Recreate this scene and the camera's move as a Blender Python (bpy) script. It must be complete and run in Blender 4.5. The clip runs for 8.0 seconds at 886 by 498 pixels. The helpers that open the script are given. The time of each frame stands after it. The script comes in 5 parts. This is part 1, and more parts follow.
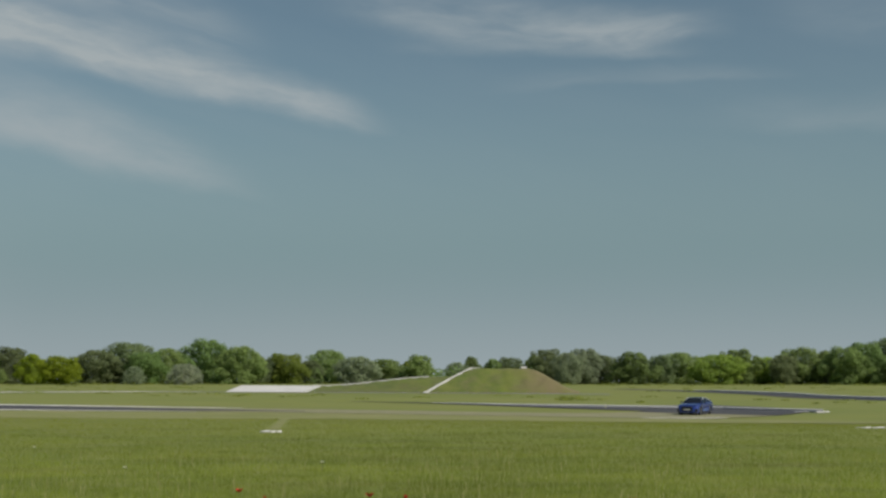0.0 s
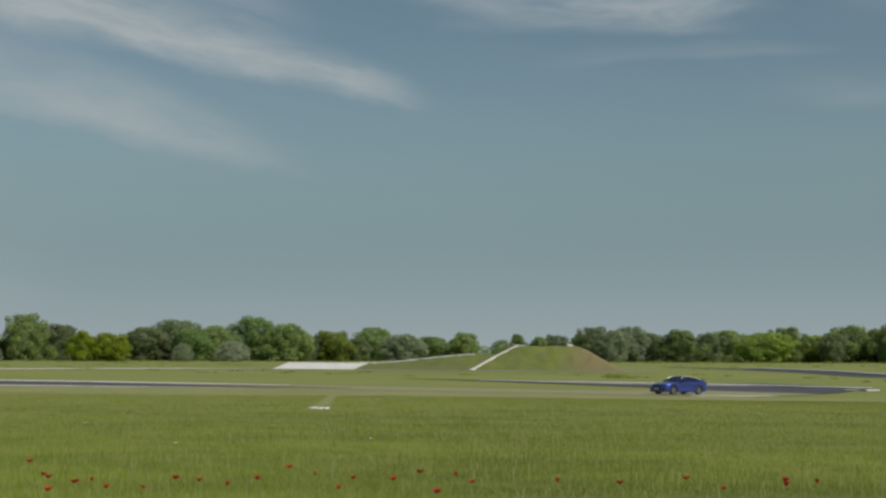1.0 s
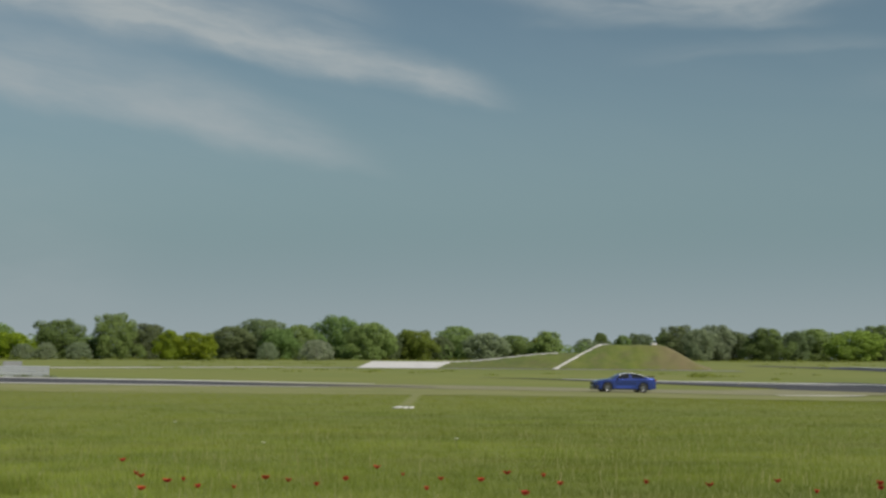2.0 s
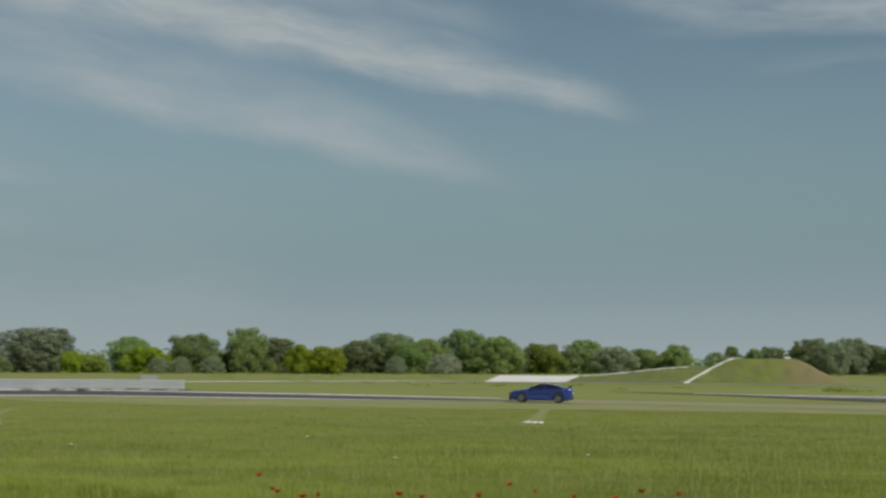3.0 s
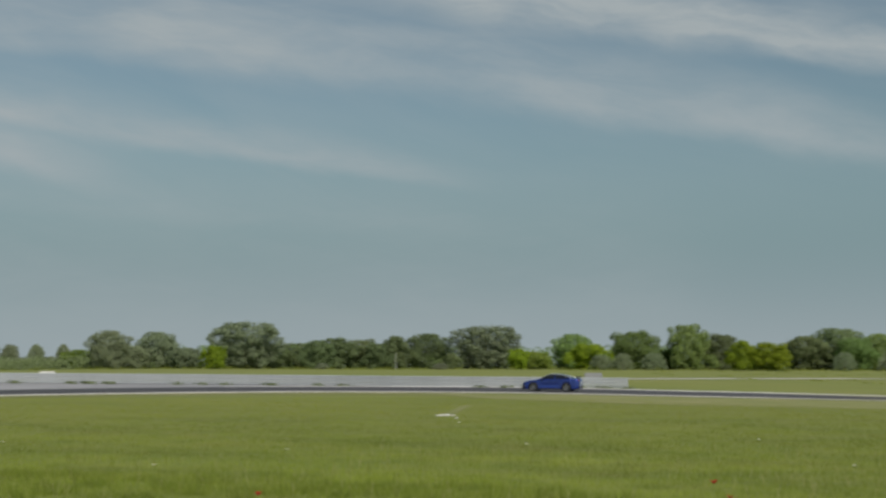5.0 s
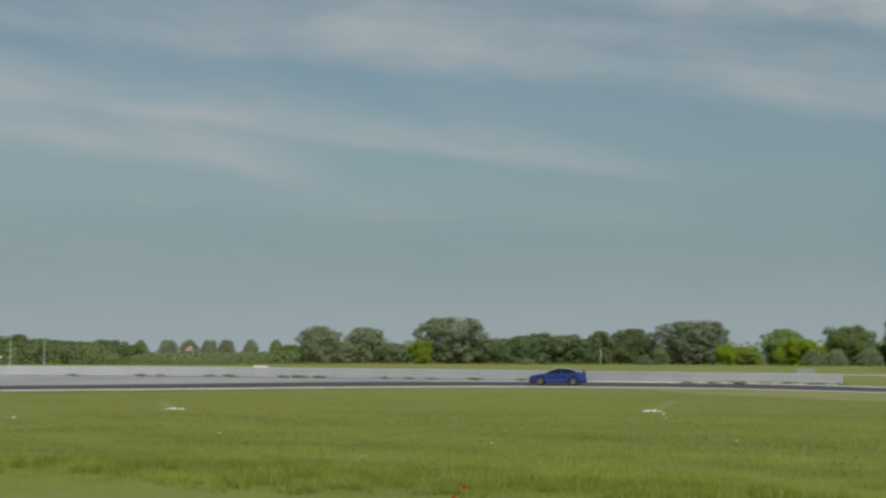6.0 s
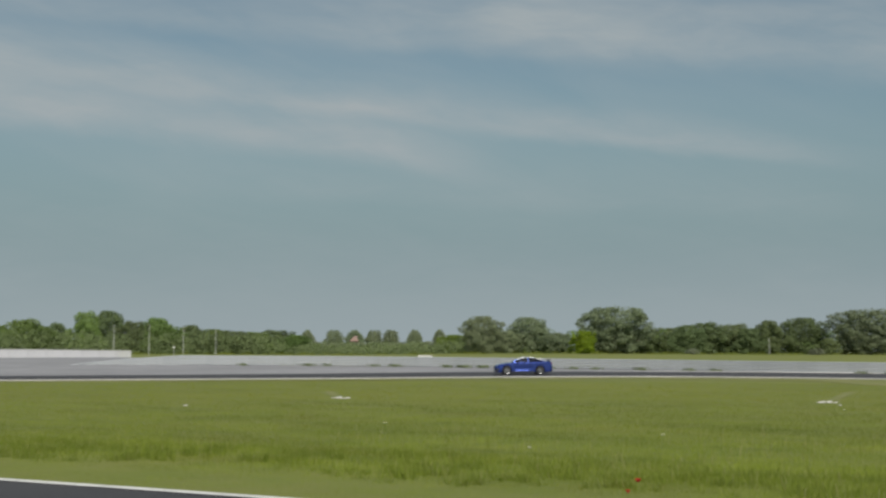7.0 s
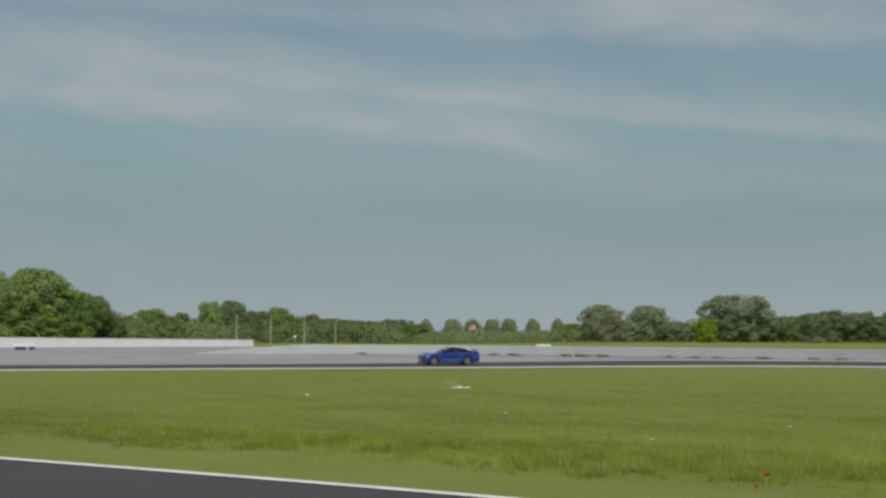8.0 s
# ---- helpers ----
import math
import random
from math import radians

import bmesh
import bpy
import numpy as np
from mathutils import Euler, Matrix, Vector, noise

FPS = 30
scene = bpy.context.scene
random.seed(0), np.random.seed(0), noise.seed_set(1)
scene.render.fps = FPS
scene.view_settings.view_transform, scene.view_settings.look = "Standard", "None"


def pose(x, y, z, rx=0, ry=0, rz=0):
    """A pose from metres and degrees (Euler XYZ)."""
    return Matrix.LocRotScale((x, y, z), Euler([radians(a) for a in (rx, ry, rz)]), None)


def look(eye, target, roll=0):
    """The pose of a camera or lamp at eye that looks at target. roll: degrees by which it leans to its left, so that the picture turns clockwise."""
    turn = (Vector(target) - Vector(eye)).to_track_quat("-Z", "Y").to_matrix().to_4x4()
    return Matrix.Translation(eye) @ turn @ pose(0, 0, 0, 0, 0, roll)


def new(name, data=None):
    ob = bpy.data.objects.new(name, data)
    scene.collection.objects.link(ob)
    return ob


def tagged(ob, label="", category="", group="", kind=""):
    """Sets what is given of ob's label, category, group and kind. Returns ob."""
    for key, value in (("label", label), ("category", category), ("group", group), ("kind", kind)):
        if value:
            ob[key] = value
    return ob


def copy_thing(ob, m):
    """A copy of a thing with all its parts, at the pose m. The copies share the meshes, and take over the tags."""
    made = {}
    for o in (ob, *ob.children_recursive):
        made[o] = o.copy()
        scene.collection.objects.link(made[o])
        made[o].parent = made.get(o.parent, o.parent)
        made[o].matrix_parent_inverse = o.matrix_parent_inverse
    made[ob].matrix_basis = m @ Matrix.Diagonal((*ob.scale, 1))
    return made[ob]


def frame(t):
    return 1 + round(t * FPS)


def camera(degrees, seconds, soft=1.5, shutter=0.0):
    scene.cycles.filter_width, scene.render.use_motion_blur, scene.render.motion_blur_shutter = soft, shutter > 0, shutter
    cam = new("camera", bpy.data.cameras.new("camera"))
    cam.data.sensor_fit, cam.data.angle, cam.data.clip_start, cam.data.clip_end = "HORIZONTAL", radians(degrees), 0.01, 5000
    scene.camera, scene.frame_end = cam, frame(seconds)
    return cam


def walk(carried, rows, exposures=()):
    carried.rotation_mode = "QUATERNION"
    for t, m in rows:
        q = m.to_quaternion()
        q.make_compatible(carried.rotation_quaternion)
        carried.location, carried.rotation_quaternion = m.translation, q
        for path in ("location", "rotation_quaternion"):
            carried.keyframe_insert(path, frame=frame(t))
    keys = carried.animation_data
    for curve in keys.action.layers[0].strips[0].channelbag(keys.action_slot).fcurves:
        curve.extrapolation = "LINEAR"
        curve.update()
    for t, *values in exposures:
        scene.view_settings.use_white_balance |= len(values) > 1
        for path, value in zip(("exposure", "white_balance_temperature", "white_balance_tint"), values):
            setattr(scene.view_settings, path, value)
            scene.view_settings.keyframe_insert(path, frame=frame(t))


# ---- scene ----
# ---------------------------------------------------------------- camera
cam = camera(36.52, 8.0, soft=2.6, shutter=0.3)
# seconds, x, y, z, yaw, pitch, roll
PATH = [
    (0.0, 0.000, 0.000, 1.994, 0.000, 5.653, -0.021),
    (0.5, -0.040, 0.083, 1.974, 0.710, 5.173, -0.080),
    (1.0, -0.060, 0.123, 1.979, 1.957, 4.699, -0.143),
    (1.5, -0.078, 0.128, 2.001, 3.556, 4.504, -0.144),
    (3.0, -0.171, 0.125, 2.051, 10.881, 5.203, -0.143),
    (3.5, -0.126, -0.138, 2.118, 14.786, 5.198, -0.067),
    (4.0, -0.142, -0.252, 2.169, 19.628, 5.125, 0.019),
    (4.5, -0.201, -0.145, 2.179, 24.399, 5.066, -0.039),
    (5.0, -0.286, -0.026, 2.206, 29.457, 4.991, -0.122),
    (6.5, -0.508, 0.253, 2.172, 41.828, 4.569, -0.267),
    (7.0, -0.816, 0.503, 2.162, 45.063, 4.309, -0.245),
    (7.5, -0.945, 0.622, 2.176, 47.509, 4.035, -0.269),
    (8.0, -0.943, 0.556, 2.198, 50.075, 3.813, -0.190),
]
walk(cam, [(t, pose(x, y, z, 90 + p, 0, yaw) @ pose(0, 0, 0, 0, 0, -r)) for t, x, y, z, yaw, p, r in PATH],
     exposures=[(0.0, 0.0), (8.0, 0.0)])

# ---------------------------------------------------------------- sun and sky
SUN_AZ, SUN_EL = -124.0, 44.0   # degrees to the left of north (minus: right), and above the horizon


def ray(az, el=0.0):
    a, e = radians(az), radians(el)
    return Vector((-math.sin(a) * math.cos(e), math.cos(a) * math.cos(e), math.sin(e)))


sun = new("sun", bpy.data.lights.new("sun", "SUN"))
sun.data.energy, sun.data.angle, sun.data.color = 4.8, radians(1.5), (1.0, 0.95, 0.86)
sun.matrix_world = look(ray(SUN_AZ, SUN_EL) * 50, (0, 0, 0))


class Nodes:
    """Short-hand for building node trees."""

    def __init__(self, tree, fresh=True):
        self.tree = tree
        if fresh:
            tree.nodes.clear()

    def add(self, kind, **values):
        n = self.tree.nodes.new(kind)
        for k, v in values.items():
            setattr(n, k, v)
        return n

    def link(self, a, b):
        self.tree.links.new(a, b)

    def put(self, socket, v):
        if isinstance(v, bpy.types.NodeSocket):
            self.link(v, socket)
        elif v is not None:
            socket.default_value = v

    def math(self, op, a, b=None, c=None, clamp=False):
        n = self.add("ShaderNodeMath", operation=op, use_clamp=clamp)
        for i, v in enumerate((a, b, c)):
            self.put(n.inputs[i], v)
        return n.outputs[0]

    def noise(self, vec, scale, detail=4.0, rough=0.55, dist=0.0):
        n = self.add("ShaderNodeTexNoise")
        self.put(n.inputs["Vector"], vec)
        n.inputs["Scale"].default_value, n.inputs["Detail"].default_value = scale, detail
        n.inputs["Roughness"].default_value, n.inputs["Distortion"].default_value = rough, dist
        return n.outputs["Fac"]

    def combine(self, x, y, z):
        n = self.add("ShaderNodeCombineXYZ")
        for i, v in enumerate((x, y, z)):
            self.put(n.inputs[i], v)
        return n.outputs[0]

    def ramp(self, fac, stops):
        n = self.add("ShaderNodeValToRGB")
        el = n.color_ramp.elements
        while len(el) < len(stops):
            el.new(0.5)
        for e, (p, c) in zip(el, stops):
            e.position, e.color = p, (*c, 1) if len(c) == 3 else c
        self.link(fac, n.inputs[0])
        return n.outputs[0]

    def mix(self, fac, a, b, blend="MIX"):
        n = self.add("ShaderNodeMix", data_type="RGBA", blend_type=blend)
        self.put(n.inputs[0], fac)
        for i, v in ((6, a), (7, b)):
            self.put(n.inputs[i], (*v, 1) if isinstance(v, tuple) and len(v) == 3 else v)
        return n.outputs[2]

    def rng(self, v, a, b, c, d, smooth=False):
        n = self.add("ShaderNodeMapRange", interpolation_type="SMOOTHSTEP" if smooth else "LINEAR")
        for i, x in enumerate((v, a, b, c, d)):
            self.put(n.inputs[i], x)
        return n.outputs[0]


# cirrus streaks: azimuth and elevation of the head (right end), of a point on the way, of the tail, half widths at head and tail, brightness, how fibrous
CIRRUS = [
    ((2.2, 10.8), (13.8, 13.3), (34.0, 16.7), 0.30, 1.55, 1.45, 0.45),
    ((7.0, 13.6), (12.0, 15.1), (22.0, 17.2), 0.60, 1.20, 0.40, 0.6),
    ((7.8, 8.1), (20.0, 10.9), (52.0, 14.6), 0.60, 1.95, 0.90, 0.35),
    ((26.5, 7.6), (40.0, 9.4), (70.0, 12.4), 0.38, 0.95, 0.80, 0.35),
    ((41.5, 7.6), (54.0, 9.3), (82.0, 10.7), 0.60, 1.50, 0.92, 0.3),
    ((24.0, 5.6), (40.0, 6.6), (60.0, 7.2), 0.60, 0.90, 0.24, 0.4),
    ((36.0, 12.3), (50.0, 13.4), (72.0, 14.4), 0.55, 0.80, 0.40, 0.4),
    ((-12.8, 14.8), (-4.0, 14.8), (4.0, 16.0), 0.40, 0.95, 0.95, 0.6),
    ((-11.5, 13.7), (-4.0, 14.1), (2.0, 14.3), 0.20, 0.45, 0.40, 0.5),
    ((-15.5, 12.6), (-8.0, 12.8), (-3.0, 12.6), 0.18, 0.34, 0.26, 0.5),
    ((-26.0, 10.6), (-18.0, 10.7), (-12.0, 10.9), 0.80, 0.50, 0.34, 0.4),
    ((-26.0, 14.6), (-18.0, 15.0), (-14.0, 15.4), 1.80, 1.20, 0.24, 0.4),
    ((18.0, 2.2), (60.0, 2.9), (100.0, 3.2), 2.60, 2.80, 0.34, 0.3),
]


def build_world():
    world = bpy.data.worlds.new("sky")
    scene.world = world
    world.use_nodes = True
    n = Nodes(world.node_tree)
    sky = n.add("ShaderNodeTexSky", sky_type="NISHITA", sun_disc=False, sun_elevation=radians(SUN_EL), sun_rotation=radians(-SUN_AZ),
                air_density=1.1, dust_density=0.8, ozone_density=1.6)
    co = n.add("ShaderNodeTexCoord").outputs["Generated"]
    sep = n.add("ShaderNodeSeparateXYZ")
    n.link(co, sep.inputs[0])
    x, y, z = sep.outputs
    az = n.math("MULTIPLY", n.math("ARCTAN2", n.math("MULTIPLY", x, -1.0), y), 57.2958)
    el = n.math("MULTIPLY", n.math("ARCSINE", z), 57.2958)
    slope = 0.25
    run = n.math("MULTIPLY_ADD", el, slope, az)
    rise = n.math("MULTIPLY_ADD", az, -slope, el)
    fluff = n.noise(n.combine(n.math("MULTIPLY", run, 0.11), n.math("MULTIPLY", rise, 0.42), 9.0), 1.0, 6.0, 0.55, 0.5)
    wave = n.noise(n.combine(n.math("MULTIPLY", run, 0.19), n.math("MULTIPLY", rise, 0.35), 5.0), 1.0, 5.0, 0.55)
    warp = n.math("MULTIPLY", n.math("SUBTRACT", wave, 0.5), 1.3)
    total = None
    for k, ((a0, e0), (a1, e1), (a2, e2), w0, w1, bright, thready) in enumerate(CIRRUS):
        # a bowed line through the three places
        k2 = ((e2 - e0) / (a2 - a0) - (e1 - e0) / (a1 - a0)) / (a2 - a1)
        k1 = (e1 - e0) / (a1 - a0) - k2 * (a1 - a0)
        da = n.math("SUBTRACT", az, a0)
        line = n.math("MULTIPLY_ADD", n.math("MULTIPLY_ADD", da, k2, k1), da, e0)
        off = n.math("ADD", n.math("SUBTRACT", el, line), n.math("MULTIPLY", warp, 0.45 + 0.35 * w1))
        s = n.math("DIVIDE", da, a2 - a0)
        wid = n.math("MAXIMUM", n.math("MULTIPLY_ADD", n.math("POWER", n.math("MAXIMUM", s, 0.0), 0.6), w1 - w0, w0), 0.1)
        q = n.math("DIVIDE", off, wid)
        # threads along the streak, drawn out and combed a little upwards
        thread = n.noise(n.combine(n.math("MULTIPLY_ADD", off, 0.45, n.math("MULTIPLY", da, 0.24)), n.math("MULTIPLY", off, 0.95), 11.0 + 3.7 * k), 1.0, 8.0, 0.58, 0.35)
        # a firm lower edge and a feathered upper one
        low = n.rng(q, -1.25, -0.1, 0.0, 1.0, True)
        high = n.rng(q, -0.3, 2.5, 1.0, 0.0, True)
        ends = n.math("MULTIPLY", n.rng(s, -0.02, min(0.24, (4.0 if a0 < 20 else 8.0) / abs(a2 - a0)), 0.0, 1.0, True), n.rng(s, 0.7, 1.15, 1.0, 0.0, True))
        v = n.math("MULTIPLY", n.math("MULTIPLY", low, high), n.math("MULTIPLY", ends, bright))
        v = n.math("MULTIPLY", v, n.rng(thread, 0.34, 0.66, 1.0 - thready, 1.0 + 0.35 * thready))
        total = v if total is None else n.math("ADD", total, v)
    cloud = n.math("MULTIPLY", total, n.rng(fluff, 0.32, 0.66, 0.72, 1.1))
    veil = n.math("MULTIPLY", n.math("MULTIPLY", n.rng(fluff, 0.34, 0.66, 0.05, 0.17), n.rng(az, 5.0, 45.0, 0.4, 2.1)), n.rng(el, 3.0, 10.0, 0.0, 1.0))
    cover = n.math("MULTIPLY", n.math("ADD", cloud, veil), 0.74, clamp=True)
    tint = n.mix(1.0, sky.outputs[0], SKY_TINT, "MULTIPLY")
    haze = n.mix(n.rng(el, 2.5, 14.0, 0.88, 0.0, True), tint, MIDDLE)
    haze = n.mix(n.rng(el, -1.5, 6.0, 0.97, 0.0, True), haze, HAZE)
    out = n.mix(cover, haze, CLOUD)
    back = n.add("ShaderNodeBackground")
    n.link(out, back.inputs[0])
    back.inputs[1].default_value = SKY
    n.link(back.outputs[0], n.add("ShaderNodeOutputWorld").inputs[0])


SKY = 0.0658
SKY_TINT, MIDDLE, HAZE, CLOUD = (0.96, 1.0, 0.885), (2.74, 4.06, 4.62), (5.0, 5.8, 6.15), (5.45, 6.15, 6.4)
build_world()


# ---------------------------------------------------------------- materials
def material(name, base, rough=0.7, metal=0.0, vary=(), bump=0.0, bump_scale=40.0, space="Object", spread=0.0, coat=0.0):
    """A surface: base colour, then patches (colour, scale, amount, stretch) laid over it by noise, relief and a spread from object to object."""
    m = bpy.data.materials.new(name)
    m.use_nodes = True
    n = Nodes(m.node_tree)
    co = n.add("ShaderNodeTexCoord").outputs[space]
    colour = n.mix(0.0, base, base)
    for other, scale, amount, stretch in vary:
        mp = n.add("ShaderNodeMapping")
        n.link(co, mp.inputs[0])
        mp.inputs["Scale"].default_value = stretch
        f = n.noise(mp.outputs[0], scale, 5.0, 0.6)
        colour = n.mix(n.math("MULTIPLY", n.rng(f, 0.38, 0.66, 0.0, 1.0, True), amount), colour, other)
    if spread:
        r = n.add("ShaderNodeObjectInfo").outputs["Random"]
        hsv = n.add("ShaderNodeHueSaturation")
        n.link(n.rng(r, 0.0, 1.0, 1.0 - spread, 1.0 + spread), hsv.inputs["Value"])
        n.link(n.rng(n.math("FRACT", n.math("MULTIPLY", r, 7.3)), 0.0, 1.0, 0.5 - spread * 0.06, 0.5 + spread * 0.06), hsv.inputs["Hue"])
        n.link(colour, hsv.inputs["Color"])
        colour = hsv.outputs[0]
    b = n.add("ShaderNodeBsdfPrincipled")
    n.link(colour, b.inputs["Base Color"])
    b.inputs["Roughness"].default_value, b.inputs["Metallic"].default_value = rough, metal
    b.inputs["Coat Weight"].default_value = coat
    b.inputs["Coat Roughness"].default_value = 0.09
    if bump:
        bm_ = n.add("ShaderNodeBump")
        bm_.inputs["Strength"].default_value, bm_.inputs["Distance"].default_value = bump, 0.02
        n.link(n.noise(co, bump_scale, 4.0), bm_.inputs["Height"])
        n.link(bm_.outputs[0], b.inputs["Normal"])
    n.link(b.outputs[0], n.add("ShaderNodeOutputMaterial").inputs[0])
    return m


ONE = (1, 1, 1)
GRASS_GROUND = material("grass_ground", (0.122, 0.15, 0.018), 0.9, vary=[((0.15, 0.162, 0.025), 0.05, 0.85, (1, 1, 1)), ((0.10, 0.13, 0.017), 0.12, 0.7, (0.6, 1, 1)), ((0.18, 0.17, 0.05), 0.03, 0.3, (0.5, 1, 1)),
                                                               ((0.16, 0.155, 0.05), 0.6, 0.22, ONE)], bump=0.6, bump_scale=6.0)
SHORT = material("short_grass_sward", (0.118, 0.145, 0.016), 0.9, vary=[((0.145, 0.162, 0.02), 0.06, 0.7, (0.5, 1, 1)), ((0.10, 0.13, 0.016), 0.15, 0.6, (0.5, 1, 1)), ((0.165, 0.16, 0.045), 0.5, 0.4, ONE)], bump=0.6, bump_scale=7.0)
VERGE = material("mown_verge", (0.155, 0.165, 0.045), 0.9, vary=[((0.22, 0.20, 0.09), 0.3, 0.6, ONE), ((0.12, 0.14, 0.03), 0.12, 0.6, ONE)], bump=0.5, bump_scale=8.0)
ASPHALT = material("asphalt", (0.037, 0.037, 0.041), 0.85, vary=[((0.052, 0.052, 0.056), 0.2, 0.6, ONE), ((0.03, 0.03, 0.034), 3.0, 0.5, ONE)], bump=0.4, bump_scale=90.0)
DUSTY = material("dusty_asphalt", (0.172, 0.168, 0.075), 0.9, vary=[((0.15, 0.15, 0.09), 0.25, 0.7, ONE), ((0.23, 0.21, 0.13), 0.9, 0.5, ONE)], bump=0.3)
APRON = material("worn_asphalt", (0.21, 0.21, 0.217), 0.8, vary=[((0.275, 0.275, 0.283), 0.12, 0.7, (1, 0.4, 1)), ((0.175, 0.175, 0.185), 0.5, 0.5, ONE)], bump=0.3, bump_scale=60.0)
PAINT = material("road_paint", (0.62, 0.62, 0.60), 0.7, vary=[((0.42, 0.42, 0.40), 2.0, 0.5, ONE), ((0.5, 0.5, 0.48), 0.3, 0.5, ONE)])
CONCRETE = material("concrete", (0.45, 0.44, 0.425), 0.85, vary=[((0.36, 0.35, 0.335), 0.4, 0.6, ONE), ((0.56, 0.55, 0.53), 2.5, 0.5, ONE)], bump=0.3, bump_scale=30.0)
WHITEWALL = material("painted_concrete", (0.49, 0.49, 0.515), 0.8, vary=[((0.41, 0.41, 0.435), 0.5, 0.6, (1, 1, 0.3)), ((0.56, 0.56, 0.545), 3.0, 0.4, ONE)], bump=0.2)
STEEL = material("galvanised_steel", (0.38, 0.40, 0.415), 0.5, 0.25, vary=[((0.31, 0.33, 0.345), 0.6, 0.6, (1, 1, 4)), ((0.44, 0.455, 0.47), 6.0, 0.5, ONE)])
BLACK = material("black_plastic", (0.015, 0.015, 0.016), 0.5)
BARK = material("bark", (0.12, 0.09, 0.06), 0.9, vary=[((0.07, 0.055, 0.04), 3.0, 0.7, (1, 1, 0.3))], bump=0.6, bump_scale=12.0)


# ---------------------------------------------------------------- ground
# height of the land by azimuth and distance from the camera's stand
AZ = [-180, -60, -20, -10, -6, 7, 16, 25, 43, 48, 70, 120, 180]
Z105 = [0, -0.3, -0.86, -0.80, -0.66, -0.24, 0.0, 0.18, 0.12, 0.08, 0.1, 0, 0]
Z140 = [0.3, 0, -0.5, -0.45, -0.40, 0.10, 0.6, 0.82, 0.80, 0.78, 0.8, 0.5, 0.3]
Z200 = [0.4, 0.1, -0.2, -0.15, 0.25, 0.40, 0.66, 0.92, 0.96, 0.95, 0.96, 0.7, 0.45]
Z250 = [0.6, 0.2, 0.15, 0.15, 0.42, 0.5, 0.75, 1.0, 1.1, 0.9, 0.9, 0.9, 0.6]
Z380 = [1.45, 1.45, 1.45, 1.45, 1.45, 1.45, 1.45, 1.45, 1.45, 0.7, 0.7, 1.0, 1.45]


def height_table():
    azs = np.arange(-180, 181, 1.0)
    rs = np.arange(0, 520, 2.0)
    rows = [np.interp(azs, AZ, z) for z in (Z105, Z140, Z200, Z250, Z380)]
    t = np.array([np.interp(rs, [0, 60, 104, 140, 200, 250, 380, 520], [0, 0, *z, z[-1]]) for z in zip(*rows)])
    k = np.hanning(11)
    k /= k.sum()
    t = np.apply_along_axis(lambda v: np.convolve(np.pad(v, 5, "edge"), k, "valid"), 1, t)
    return np.apply_along_axis(lambda v: np.convolve(np.pad(v, 5, "wrap"), k, "valid"), 0, t)


TABLE = height_table()


def ground_z(x, y):
    """Height of the ground, for numbers or arrays."""
    r = np.clip(np.hypot(x, y) / 2.0, 0, 258.9)
    a = (np.degrees(np.arctan2(-np.asarray(x), y)) + 180.0) % 360.0
    i, j = np.floor(a).astype(int), np.floor(r).astype(int)
    u, v = a - i, r - j
    i = np.clip(i, 0, 359)
    return (TABLE[i, j] * (1 - u) + TABLE[i + 1, j] * u) * (1 - v) + (TABLE[i, j + 1] * (1 - u) + TABLE[i + 1, j + 1] * u) * v


def polar(az, d, up=0.0):
    a = radians(az)
    x, y = -math.sin(a) * d, math.cos(a) * d
    return Vector((x, y, float(ground_z(x, y)) + up))


def mesh_from(name, verts, faces, mats, smooth=False):
    me = bpy.data.meshes.new(name)
    me.from_pydata([tuple(v) for v in verts], [], faces)
    for m in mats:
        me.materials.append(m)
    if smooth:
        me.polygons.foreach_set("use_smooth", [True] * len(me.polygons))
    return me


def build_ground():
    azs = np.concatenate([np.arange(-180, -24, 6.0), np.arange(-24, 74, 0.5), np.arange(74, 180, 6.0)])
    rs = np.concatenate([[2.0], np.arange(6, 60, 6.0), np.arange(60, 180, 2.5), np.arange(180, 420, 10.0), [480, 600, 900, 1500, 3000]])
    verts, faces = [(0, 0, 0)], []
    na = len(azs)
    for r in rs:
        x, y = -np.sin(np.radians(azs)) * r, np.cos(np.radians(azs)) * r
        verts += list(zip(x, y, ground_z(x, y)))
    for k in range(na):
        faces.append((0, 1 + (k + 1) % na, 1 + k))
    for j in range(len(rs) - 1):
        for k in range(na):
            a, b = 1 + j * na + k, 1 + j * na + (k + 1) % na
            faces.append((a, b, b + na, a + na))
    ob = new("ground", mesh_from("ground", verts, faces, [GRASS_GROUND], True))
    tagged(ob, "wide flat green meadow around the test track", "ground", kind="structure")
    return ob


build_ground()


def spline(points, step=2.0):
    """A smooth line through (x, y) points, evenly stepped."""
    p = [Vector(q) for q in points]
    p = [2 * p[0] - p[1], *p, 2 * p[-1] - p[-2]]
    out = []
    for i in range(1, len(p) - 2):
        a, b, c, d = p[i - 1:i + 3]
        k = max(2, int((c - b).length / step))
        for s in range(k):
            t = s / k
            out.append(0.5 * (2 * b + (c - a) * t + (2 * a - 5 * b + 4 * c - d) * t * t + (3 * b - a - 3 * c + d) * t ** 3))
    return out + [p[-2]]


def arc(rows, step=2.0):
    return spline([polar(a, d).xy for a, d in rows], step)


